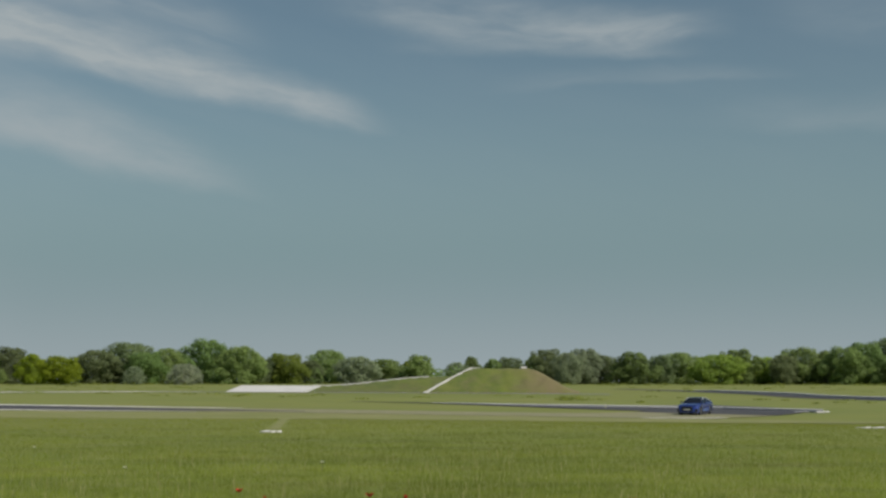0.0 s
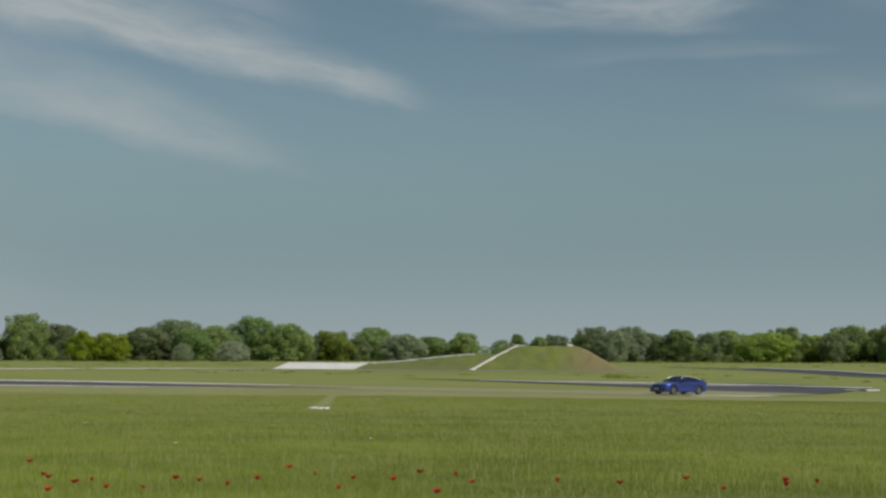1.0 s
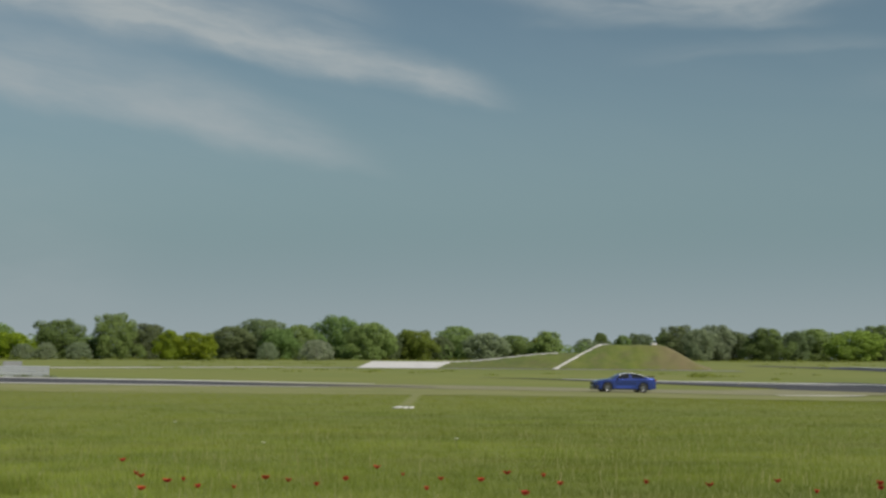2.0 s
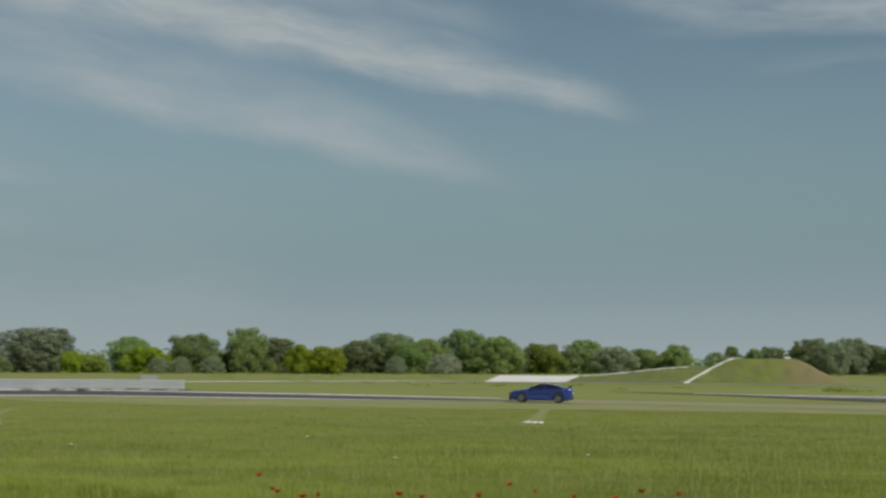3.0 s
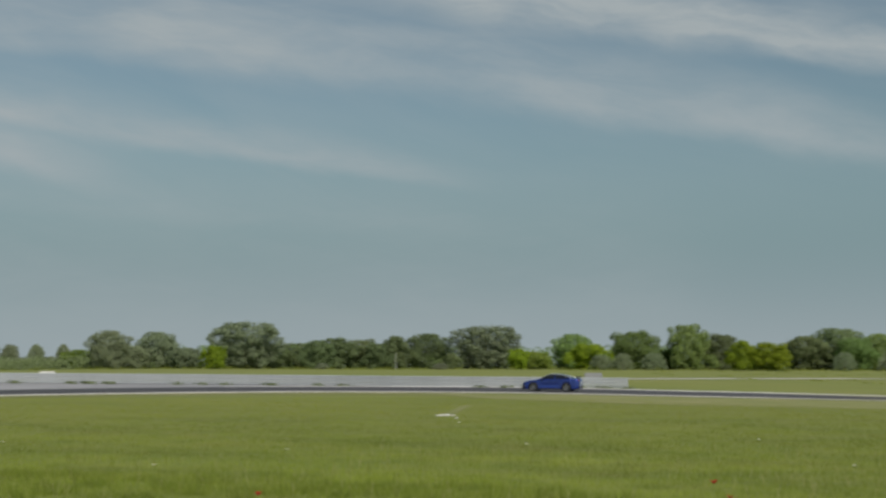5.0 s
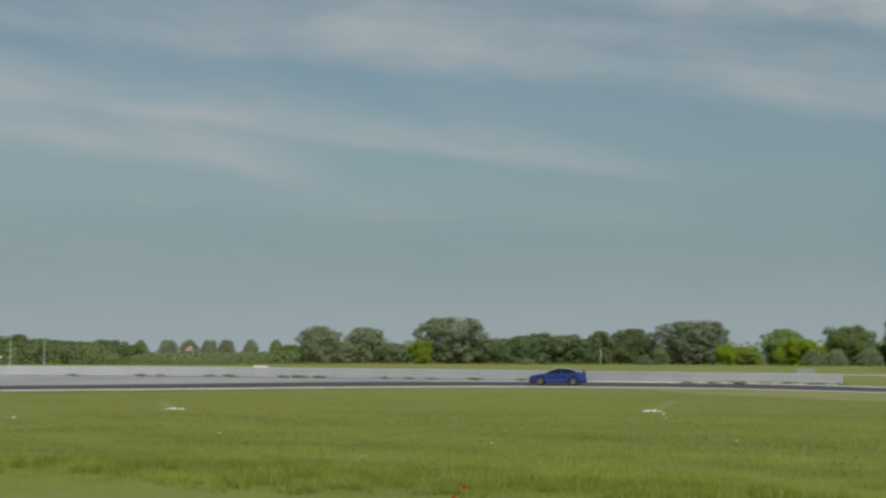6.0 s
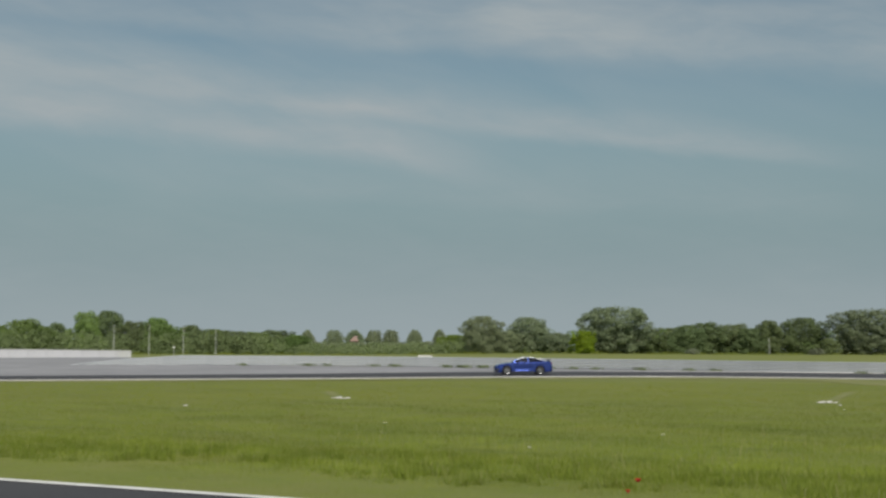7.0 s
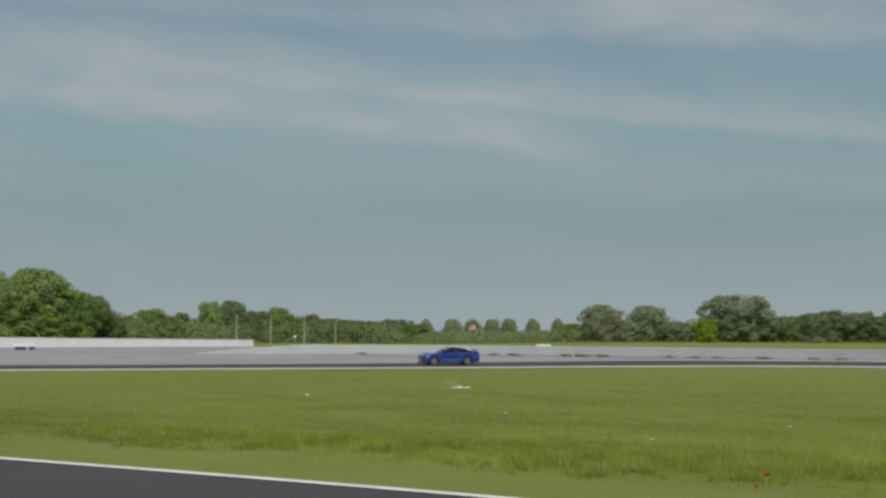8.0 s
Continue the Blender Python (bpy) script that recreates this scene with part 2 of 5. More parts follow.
def ribbon(name, line, near, far, up, mat, label="", category="", across=4, kind="structure", parent=None):
    """A strip laid on the ground along a line, from near to far metres to its right-hand side (numbers or functions of the way along)."""
    verts, faces = [], []
    m = len(line)
    for i, p in enumerate(line):
        d = (line[min(i + 1, m - 1)] - line[max(i - 1, 0)]).normalized()
        side = Vector((d.y, -d.x))
        s = i / (m - 1)
        a = near(s) if callable(near) else near
        b = far(s) if callable(far) else far
        for j in range(across + 1):
            q = p + side * (a + (b - a) * j / across)
            verts.append((q.x, q.y, float(ground_z(q.x, q.y)) + up))
    w = across + 1
    for i in range(m - 1):
        for j in range(across):
            a = i * w + j
            faces.append((a, a + 1, a + w + 1, a + w))
    ob = new(name, mesh_from(name, verts, faces, [mat], True))
    if parent:
        ob.parent = parent
    else:
        tagged(ob, label, category, kind=kind)
    return ob


def kerb_line(name, line, side_off, width, high, label, fade=True):
    """A low raised kerb beside a road: a bevelled bar that follows the ground."""
    verts, faces = [], []
    m = len(line)
    shape = ((-0.5, -0.1), (-0.5, 0.8), (-0.4, 1.0), (0.4, 1.0), (0.5, 0.8), (0.5, -0.1))
    for i, p in enumerate(line):
        d = (line[min(i + 1, m - 1)] - line[max(i - 1, 0)]).normalized()
        side = Vector((d.y, -d.x))
        off = side_off(i / (m - 1)) if callable(side_off) else side_off
        for u, v in shape:
            q = p + side * (off + u * width)
            verts.append((q.x, q.y, float(ground_z(q.x, q.y)) + 0.05 + v * high * min(1.0, 0.15 + i / 8, 0.15 + (m - 1 - i) / 8 if fade else 1.0)))
    for i in range(m - 1):
        for j in range(5):
            a = i * 6 + j
            faces.append((a, a + 1, a + 7, a + 6))
    faces += [tuple(range(6)), tuple(range((m - 1) * 6, m * 6))]
    tagged(new(name, mesh_from(name, verts, faces, [CONCRETE])), label, "kerb", kind="structure")


# ---------------------------------------------------------------- roads
# the car's line: seconds, azimuth, distance
CAR = [(0.0, -10.58, 113.0), (0.5, -9.7, 108.3), (1.0, -7.92, 104.8), (1.5, -5.5, 101.0), (3.0, 6.79, 97.5), (3.5, 11.39, 99.0),
       (4.0, 16.2, 101.5), (4.5, 20.48, 104.0), (5.0, 24.95, 106.0), (6.5, 37.53, 109.0), (7.0, 41.8, 108.5), (7.5, 45.7, 107.0), (8.0, 49.92, 104.8)]
LINE = arc([(-9.0, 138), (-10.8, 127)] + [(a, d) for _, a, d in CAR] + [(56, 101), (62, 98), (68, 96), (75, 96)])
TRACK = arc([(-9.2, 140), (-12.0, 128), (-11.3, 117), (-8.4, 108), (-4.5, 104.5), (1, 103.5), (7, 103.2), (13, 102.8), (20, 104.2), (27.5, 108.8), (36, 110.6),
             (44, 107.3), (50, 103.2), (58, 99), (66, 96.5), (78, 95)])
RAIL = arc([(21.8, 115), (29, 116), (36, 121), (45, 127.5), (50, 130.5), (57, 131.5), (61.5, 132)])
SPLIT = min(i for i, p in enumerate(TRACK) if i > 14 and math.degrees(math.atan2(-p.x, p.y)) > 5.5)
KERB = min(i for i, p in enumerate(TRACK) if i > 14 and math.degrees(math.atan2(-p.x, p.y)) > 10.5)
FADE = min(i for i, p in enumerate(TRACK) if i > 14 and math.degrees(math.atan2(-p.x, p.y)) > 39)
# along TRACK the car drives left, so its right-hand side looks away from the camera
ribbon("verge", TRACK[16:], lambda s: float(np.interp(s, [0, 0.3, 0.45, 1], [-29, -27, -12, -9])), -6.2, 0.025, VERGE, "dry mown grass verge beside the track", "verge")
SWARD = arc([(-24 + 7 * i, 64) for i in range(15)])
ribbon("sward", SWARD, -45.0, lambda s: float(np.interp(s, [0, 0.35, 0.45, 1], [10, 11, 26, 24])), 0.016, SHORT, "yellow-green grass sward between the two roads", "sward", 32)
ribbon("road_1", TRACK[:13], -6.3, 6.3, 0.05, ASPHALT, "dark grey asphalt of the hairpin", "road")
ribbon("road_1b", TRACK[12:SPLIT + 14], -6.3, 6.3, 0.045, DUSTY, "bleached dusty stretch of the test track", "road")
ribbon("road_1c", TRACK[SPLIT:], lambda s: -6.3 * min(1, 0.05 + s * 6), lambda s: 6.3 * min(1, 0.05 + s * 6), 0.055, ASPHALT, "dark grey asphalt test track", "road")
kerb_line("kerb_1", TRACK[KERB:], -6.3, 0.4, 0.05, "low pale concrete kerb on the near track edge")
kerb_line("kerb_2", TRACK[KERB - 2:FADE], 6.3, 0.4, 0.07, "low pale concrete kerb on the far track edge")
UPPER = arc([(4, 140), (0.5, 137.5), (-5.5, 131), (-9, 127), (-12.6, 124), (-15.7, 123.5)])


def far_side(s):
    return -float(np.interp(s, [0, 0.3, 0.5, 0.75, 1], [0.3, 1.0, 3.0, 6.0, 1.2]))


def near_side(s):
    return float(np.interp(s, [0, 0.3, 0.5, 0.75, 1], [0.3, 2.6, 5.0, 6.0, 1.2]))


TIP = arc([(-14.6, 123.2), (-15.4, 123.1), (-15.75, 122.2), (-15.3, 121.0)], 0.8)
ribbon("road_2", UPPER, far_side, near_side, 0.045, ASPHALT, "dark asphalt hairpin where the track widens", "road", 8)
kerb_line("kerb_3", UPPER[4:], lambda s: far_side(0.15 + 0.85 * s), 0.7, 0.17, "low pale concrete kerb round the hairpin", False)
kerb_line("kerb_7", TIP, 0.0, 0.9, 0.12, "bright white kerb at the tip of the hairpin", False)
kerb_line("kerb_4", TRACK[15:19], -6.6, 0.8, 0.10, "worn white kerb at the hairpin exit")
APRON_LINE = arc([(26, 114), (29, 115.5), (36, 118.5), (45, 121), (50, 122), (57, 121), (66, 120), (76, 120)])
ribbon("apron", APRON_LINE, lambda s: -(2.0 + 14 * min(1, s * 1.6)), lambda s: 1.0 + 8 * min(1, s * 2.0) + 82 * min(1.0, max(0, s - 0.52) / 0.12), 0.035, APRON,
       "wide pale grey run-off area of worn asphalt", "run-off", 8)
ROAD_LEFT = arc([(26, 146), (21, 162), (17, 180), (13, 197), (9, 203), (5, 203), (0, 201), (-4, 200), (-7, 202)])
ribbon("road_3", ROAD_LEFT, -2.2, 2.4, 0.05, APRON, "distant grey asphalt access road", "road")
kerb_line("kerb_5", ROAD_LEFT[:36], 3.0, 0.4, 0.05, "pale concrete kerb along the distant access road")
ROAD_RIGHT = arc([(-7.5, 275), (-10, 258), (-13.3, 224), (-15.2, 196), (-18, 180), (-23, 172)])
ribbon("road_4", ROAD_RIGHT, -2.8, 2.8, 0.05, ASPHALT, "distant dark asphalt track", "road")
kerb_line("kerb_6", ROAD_RIGHT[8:], -3.3, 0.9, 0.32, "pale concrete kerb along the distant track")
# the road on which the camera stands
NEAR = spline([Vector(q) for q in ((-45, 3.4), (-32, 7.6), (-24.8, 10.08), (-14.9, 13.05), (-10, 13.9), (-4, 14.1), (3, 13.4), (10, 11.4), (20, 7), (40, -6))], 1.0)
ribbon("road_5", NEAR, -0.1, 12.0, 0.03, ASPHALT, "dark grey asphalt road with a clean edge", "road", 6)
ribbon("edge_line_6", NEAR, 0.0, 0.28, 0.045, PAINT, "white painted line along the road edge", "road marking", 1)


# ---------------------------------------------------------------- helpers for things
def part(name, bm, mat, parent, label="", smooth=0.0, at=None):
    """Links a bmesh as one mesh object under a thing or a part."""
    me = bpy.data.meshes.new(name)
    bm.to_mesh(me)
    bm.free()
    me.materials.append(mat)
    if smooth:
        me.polygons.foreach_set("use_smooth", [True] * len(me.polygons))
        me.set_sharp_from_angle(angle=radians(smooth))
    ob = new(name, me)
    ob.parent = parent
    if at is not None:
        ob.matrix_basis = at
    if label:
        tagged(ob, label)
    return ob


def share(name, me, parent, m, label=""):
    ob = new(name, me)
    ob.parent = parent
    ob.matrix_basis = m
    if label:
        tagged(ob, label)
    return ob


def box(sx, sy, sz, at=(0, 0, 0), bevel=0.0, bm=None):
    bm = bm or bmesh.new()
    made = bmesh.ops.create_cube(bm, size=1.0, matrix=Matrix.Translation(at) @ Matrix.Diagonal((sx, sy, sz, 1)))
    if bevel:
        edges = list({e for v in made["verts"] for e in v.link_edges})
        bmesh.ops.bevel(bm, geom=edges, offset=bevel, segments=2, affect="EDGES")
    return bm


def loft(sections, closed=True, caps=True, bm=None):
    """Joins rings of points into a skin."""
    bm = bm or bmesh.new()
    rings = [[bm.verts.new(p) for p in s] for s in sections]
    k = len(rings[0])
    for a, b in zip(rings, rings[1:]):
        for i in range(k if closed else k - 1):
            bm.faces.new((a[i], a[(i + 1) % k], b[(i + 1) % k], b[i]))
    if caps:
        bm.faces.new(rings[0][::-1])
        bm.faces.new(rings[-1])
    bmesh.ops.recalc_face_normals(bm, faces=bm.faces)
    return bm


def tube(points, radii, sides=8, bm=None):
    """A round bar along points."""
    rings = []
    for i, p in enumerate(points):
        d = (Vector(points[min(i + 1, len(points) - 1)]) - Vector(points[max(i - 1, 0)])).normalized()
        u = d.orthogonal().normalized()
        w = d.cross(u)
        r = radii[i] if isinstance(radii, (list, tuple)) else radii
        rings.append([Vector(p) + (u * math.cos(2 * math.pi * k / sides) + w * math.sin(2 * math.pi * k / sides)) * r for k in range(sides)])
    # keep neighbouring rings from twisting
    for a, b in zip(rings, rings[1:]):
        shift = min(range(sides), key=lambda s: (b[s] - a[0]).length)
        b[:] = b[shift:] + b[:shift]
    return loft(rings, bm=bm)


def lathe(profile, sides=28, axis="y", bm=None):
    """Turns (radius, offset) points about the y axis."""
    rings = []
    for k in range(sides):
        a = 2 * math.pi * k / sides
        rings.append([Vector((r * math.cos(a), o, r * math.sin(a))) for r, o in profile])
    bm = bm or bmesh.new()
    vs = [[bm.verts.new(p) for p in ring] for ring in rings]
    for k in range(sides):
        a, b = vs[k], vs[(k + 1) % sides]
        for i in range(len(profile) - 1):
            bm.faces.new((a[i], a[i + 1], b[i + 1], b[i]))
    bmesh.ops.recalc_face_normals(bm, faces=bm.faces)
    return bm


# ---------------------------------------------------------------- mound, ramp and wall
def mound_material():
    """Grass that gives way to bare brown soil on the flank."""
    m = SOIL_GRASS
    n = m.node_tree
    b = [k for k in n.nodes if k.type == "BSDF_PRINCIPLED"][0]
    old = b.inputs["Base Color"].links[0].from_socket
    t = Nodes(n, False)
    co = t.add("ShaderNodeTexCoord").outputs["Object"]
    sep = t.add("ShaderNodeSeparateXYZ")
    t.link(co, sep.inputs[0])
    f = t.math("ADD", t.rng(sep.outputs[0], 9.0, 16.0, 0.0, 0.8, True), t.rng(t.noise(co, 0.35, 4.0), 0.3, 0.7, -0.4, 0.35))
    f = t.math("ADD", f, t.math("MULTIPLY", t.rng(sep.outputs[2], 3.6, 4.5, 0.0, 0.5, True), t.rng(t.noise(co, 0.5, 5.0), 0.4, 0.6, 0.0, 1.0)))
    t.link(t.mix(t.math("MULTIPLY", f, 1.0, clamp=True), old, (0.14, 0.112, 0.052)), b.inputs["Base Color"])


SOIL_GRASS = material("mound_grass", (0.07, 0.102, 0.010), 0.9, vary=[((0.105, 0.13, 0.012), 0.16, 0.9, ONE), ((0.13, 0.115, 0.038), 0.09, 0.35, ONE), ((0.05, 0.075, 0.010), 0.35, 0.75, ONE), ((0.13, 0.125, 0.038), 1.1, 0.4, ONE)],
                      bump=0.6, bump_scale=5.0)

mound_material()


def ease(v, a, b):
    t = min(1.0, max(0.0, (v - a) / (b - a)))
    return t * t * (3 - 2 * t)


def mound_height(az, d):
    """The high mound with its level top, and the low bank that climbs to it."""
    across = min(1.0, max(0.0, (0.8 - az) / 2.0), ease(az, -5.9, -3.5))
    deep = min(1.0, max(0.0, (d - 205) / 8.0)) * (1 - ease(d, 226, 244))
    bank = (0.9 + 1.5 * ease(az, 5.2, 0.2)) * ease(az, 6.6, 5.6) * ease(az, -4.5, -1.0) if az < 6.6 else 0.0
    bank_deep = ease(d, 205, 217) * (1 - ease(d, 224, 236))
    return max(3.75 * min(across, deep), bank * bank_deep)


def build_mound():
    azs = [7.0 - 0.125 * i for i in range(112)]
    ds = [203.5 + 0.75 * j for j in range(57)]
    verts, faces = [], []
    for a in azs:
        for d in ds:
            h = mound_height(a, d)
            bumpy = (0.16 * noise.noise(Vector((a * 3, d * 0.3, 0))) + 0.12 * noise.noise(Vector((a * 9, d * 0.9, 4)))) * min(1, h)
            verts.append(polar(a, d, h + bumpy - (0.25 if h < 0.01 else 0.0)))
    w = len(ds)
    for i in range(len(azs) - 1):
        for j in range(w - 1):
            k = i * w + j
            faces.append((k, k + 1, k + w + 1, k + w))
    ob = new("mound", mesh_from("mound", verts, faces, [SOIL_GRASS], True))
    tagged(ob, "grassy earth mound with a bare brown flank", "mound", kind="structure")
    # pale concrete kerbs that run up the mound and along the low bank
    def kerb(name, rows, width, label):
        pts = [polar(a, d, mound_height(a, d) + 0.12) for a, d in rows]
        rings = []
        for i, p in enumerate(pts):
            t = (pts[min(i + 1, len(pts) - 1)] - pts[max(i - 1, 0)]).normalized()
            n = Vector((t.y, -t.x, 0)).normalized()
            rings.append([p - n * width + Vector((0, 0, -0.3)), p - n * width + Vector((0, 0, 0.07)), p + n * width + Vector((0, 0, 0.07)), p + n * width + Vector((0, 0, -0.3))])
        k = part(name, loft(rings), CONCRETE, None)
        tagged(k, label, "kerb", kind="structure")
    kerb("kerb_slope", [(0.82 - 2.02 * s / 16, 204.6 + 8.8 * s / 16) for s in range(17)], 0.14, "pale concrete kerb climbing the grassy mound")
    kerb("kerb_bank", [(5.5 - 4.9 * s / 20, 217.2) for s in range(21)], 0.18, "pale concrete kerb along the top of the low bank")
    kerb("kerb_top", [(-1.25 - 0.6 * s / 4, 213.6) for s in range(3)], 0.12, "short pale kerb on the mound's level top")
    # the tilted concrete ramp
    low = [polar(a, 203.4, 0.05) for a in (9.15, 8.35, 7.55, 6.75, 6.0)]
    top = [polar(a, 216.0, 0.98) for a in (8.5, 7.65, 6.8, 5.9, 5.1)]
    bm = bmesh.new()
    rows = [[bm.verts.new(p) for p in r] for r in (low, top, [p - Vector((0, 0, 1.6)) for p in top], [p - Vector((0, 0, 0.6)) for p in low])]
    for a, b in ((0, 1), (1, 2), (2, 3), (3, 0)):
        for i in range(4):
            bm.faces.new((rows[a][i], rows[a][i + 1], rows[b][i + 1], rows[b][i]))
    bm.faces.new([r[0] for r in rows])
    bm.faces.new([r[-1] for r in rows])
    bmesh.ops.recalc_face_normals(bm, faces=bm.faces)
    ramp = part("ramp", bm, CONCRETE, None)
    tagged(ramp, "pale concrete test ramp tilted out of the meadow", "ramp", kind="structure")
    # a small pale block on the mound's top
    p = polar(-3.4, 214.5, 3.75)
    b = part("concrete_block", box(1.0, 0.6, 0.45, (0, 0, 0.12), 0.05), CONCRETE, None, at=pose(p.x, p.y, p.z, 0, 4, 20))
    tagged(b, "small white concrete block on the mound", "block")


build_mound()


def build_wall():
    """The long white wall behind the run-off, in cast panels."""
    a, b = polar(58.1, 199, -0.5), polar(75, 164)
    d = (b - a)
    length = d.xy.length
    yaw = math.degrees(math.atan2(d.y, d.x))
    root = new("wall_north")
    root.matrix_basis = pose(a.x, a.y, a.z, 0, -math.degrees(math.atan2(d.z, length)), yaw)
    tagged(root, "long white painted concrete boundary wall", "wall", kind="structure")
    n = int(length / 3.0)
    panel = part("panel", box(2.998, 0.22, 1.75, (1.5, 0, 0.55), 0.006), WHITEWALL, root, at=pose(0, 0, 0))
    for i in range(1, n):
        share("panel", panel.data, root, pose(3.0 * i, 0.002 * math.sin(i * 2.3), 0.004 * math.sin(i * 1.7), 0, 0, 0))
    part("coping", box(length, 0.3, 0.08, (length / 2, 0, 1.46), 0.02), CONCRETE, root)


build_wall()


def build_guardrail():
    """Three W-shaped steel rails on posts along the run-off."""
    pts = [p for p in RAIL]
    # even posts, four metres apart
    length, stops, last = 0.0, [pts[0]], 0.0
    for p, q in zip(pts, pts[1:]):
        seg = (q - p).length
        while length + seg - last >= 4.0:
            last += 4.0
            stops.append(p.lerp(q, (last - length) / seg))
        length += seg
    root = new("guardrail")
    root.location = (stops[0].x, stops[0].y, float(ground_z(stops[0].x, stops[0].y)))
    tagged(root, "long galvanised steel guardrail with three stacked rails", "guardrail")
    w = [(0.025, 0.0), (-0.03, 0.035), (-0.03, 0.09), (0.03, 0.125), (0.03, 0.16), (-0.03, 0.195), (-0.03, 0.25), (0.025, 0.285)]
    section = [(y, z) for y, z in w] + [(y - 0.012, z) for y, z in reversed(w)]
    beam = loft([[Vector((x, y, z)) for y, z in section] for x in (0.0, 4.06)])
    rail_mesh = bpy.data.meshes.new("rail")
    beam.to_mesh(rail_mesh)
    rail_mesh.materials.append(STEEL)
    post_mesh = bpy.data.meshes.new("post")
    pb = box(0.06, 0.13, 1.5, (0, 0.14, 0.22), 0.008)
    pb.to_mesh(post_mesh)
    post_mesh.materials.append(STEEL)
    o = root.location

    def foot(k):
        """Ground height, and the sunken run at the far end."""
        return float(ground_z(stops[k].x, stops[k].y)) - 1.1 * max(0.0, (k - len(stops) + 4) / 3) ** 1.3

    for i, p in enumerate(stops):
        z = foot(i)
        q = stops[min(i + 1, len(stops) - 1)]
        r = stops[max(i - 1, 0)]
        yaw = math.degrees(math.atan2(q.y - r.y, q.x - r.x)) + 180
        share("post", post_mesh, root, pose(p.x - o.x, p.y - o.y, z - o.z, 0, 0, yaw))
        if i == len(stops) - 1:
            break
        zq = foot(i + 1)
        yaw = math.degrees(math.atan2(p.y - q.y, p.x - q.x))
        for h in (0.06, 0.36, 0.66):
            share("rail", rail_mesh, root, pose(q.x - o.x, q.y - o.y, zq - o.z + h, 0, math.degrees(math.atan2(zq - z, 4.0)), yaw))


build_guardrail()


# ---------------------------------------------------------------- trees
def leaf_material(name, dark, light, pale=0.0):
    m = bpy.data.materials.new(name)
    m.use_nodes = True
    n = Nodes(m.node_tree)
    co = n.add("ShaderNodeTexCoord").outputs["Object"]
    isle = n.add("ShaderNodeNewGeometry").outputs["Random Per Island"]
    f = n.math("MULTIPLY_ADD", isle, 0.6, n.math("MULTIPLY", n.rng(n.noise(co, 0.5, 3.0), 0.35, 0.65, 0.0, 1.0), 0.4))
    colour = n.mix(f, dark, light)
    r = n.add("ShaderNodeObjectInfo").outputs["Random"]
    hsv = n.add("ShaderNodeHueSaturation")
    n.link(n.rng(r, 0.0, 1.0, 0.8, 1.2), hsv.inputs["Value"])
    n.link(n.rng(n.math("FRACT", n.math("MULTIPLY", r, 5.7)), 0.0, 1.0, 0.485, 0.51), hsv.inputs["Hue"])
    n.link(colour, hsv.inputs["Color"])
    b = n.add("ShaderNodeBsdfPrincipled")
    n.link(hsv.outputs[0], b.inputs["Base Color"])
    b.inputs["Roughness"].default_value = 0.6
    b.inputs["Specular IOR Level"].default_value = 0.25
    t = n.add("ShaderNodeBsdfTranslucent")
    n.link(hsv.outputs[0], t.inputs[0])
    mix = n.add("ShaderNodeMixShader")
    mix.inputs[0].default_value = 0.52
    n.link(b.outputs[0], mix.inputs[1])
    n.link(t.outputs[0], mix.inputs[2])
    n.link(mix.outputs[0], n.add("ShaderNodeOutputMaterial").inputs[0])
    return m


# d, m and g have distance haze mixed into their colours, g the most
LEAVES = {
    "d": (leaf_material("leaves_dark", (0.138, 0.182, 0.084), (0.212, 0.272, 0.118)), "dark green"),
    "m": (leaf_material("leaves_mid", (0.145, 0.216, 0.07), (0.238, 0.335, 0.102)), "mid green"),
    "b": (leaf_material("leaves_bright", (0.165, 0.235, 0.045), (0.29, 0.38, 0.07)), "fresh bright green"),
    "y": (leaf_material("leaves_yellow_green", (0.195, 0.28, 0.02), (0.32, 0.42, 0.03)), "vivid yellow-green"),
    "g": (leaf_material("leaves_grey_green_hazed", (0.2, 0.245, 0.145), (0.285, 0.34, 0.195)), "grey-green"),
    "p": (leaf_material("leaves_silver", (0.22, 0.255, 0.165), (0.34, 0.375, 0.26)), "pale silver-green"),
}


def quads_mesh(name, centres, normals, sizes, mat, aspect=0.75):
    """Many small leaf clumps as single quads, each with its own tilt."""
    rng = np.random.default_rng(len(centres))
    k = len(centres)
    n = normals / np.linalg.norm(normals, axis=1, keepdims=True)
    a = np.cross(n, rng.normal(size=(k, 3)))
    a /= np.linalg.norm(a, axis=1, keepdims=True)
    b = np.cross(n, a)
    s = sizes[:, None]
    bend = n * s * 0.25
    v = np.stack([centres - a * s, centres - b * s * aspect + bend, centres + a * s, centres + b * s * aspect + bend], 1).reshape(-1, 3)
    me = bpy.data.meshes.new(name)
    me.vertices.add(4 * k)
    me.vertices.foreach_set("co", v.ravel())
    me.loops.add(4 * k)
    me.loops.foreach_set("vertex_index", np.arange(4 * k))
    me.polygons.add(k)
    me.polygons.foreach_set("loop_start", np.arange(k) * 4)
    me.update()
    me.validate()
    me.materials.append(mat)
    return me


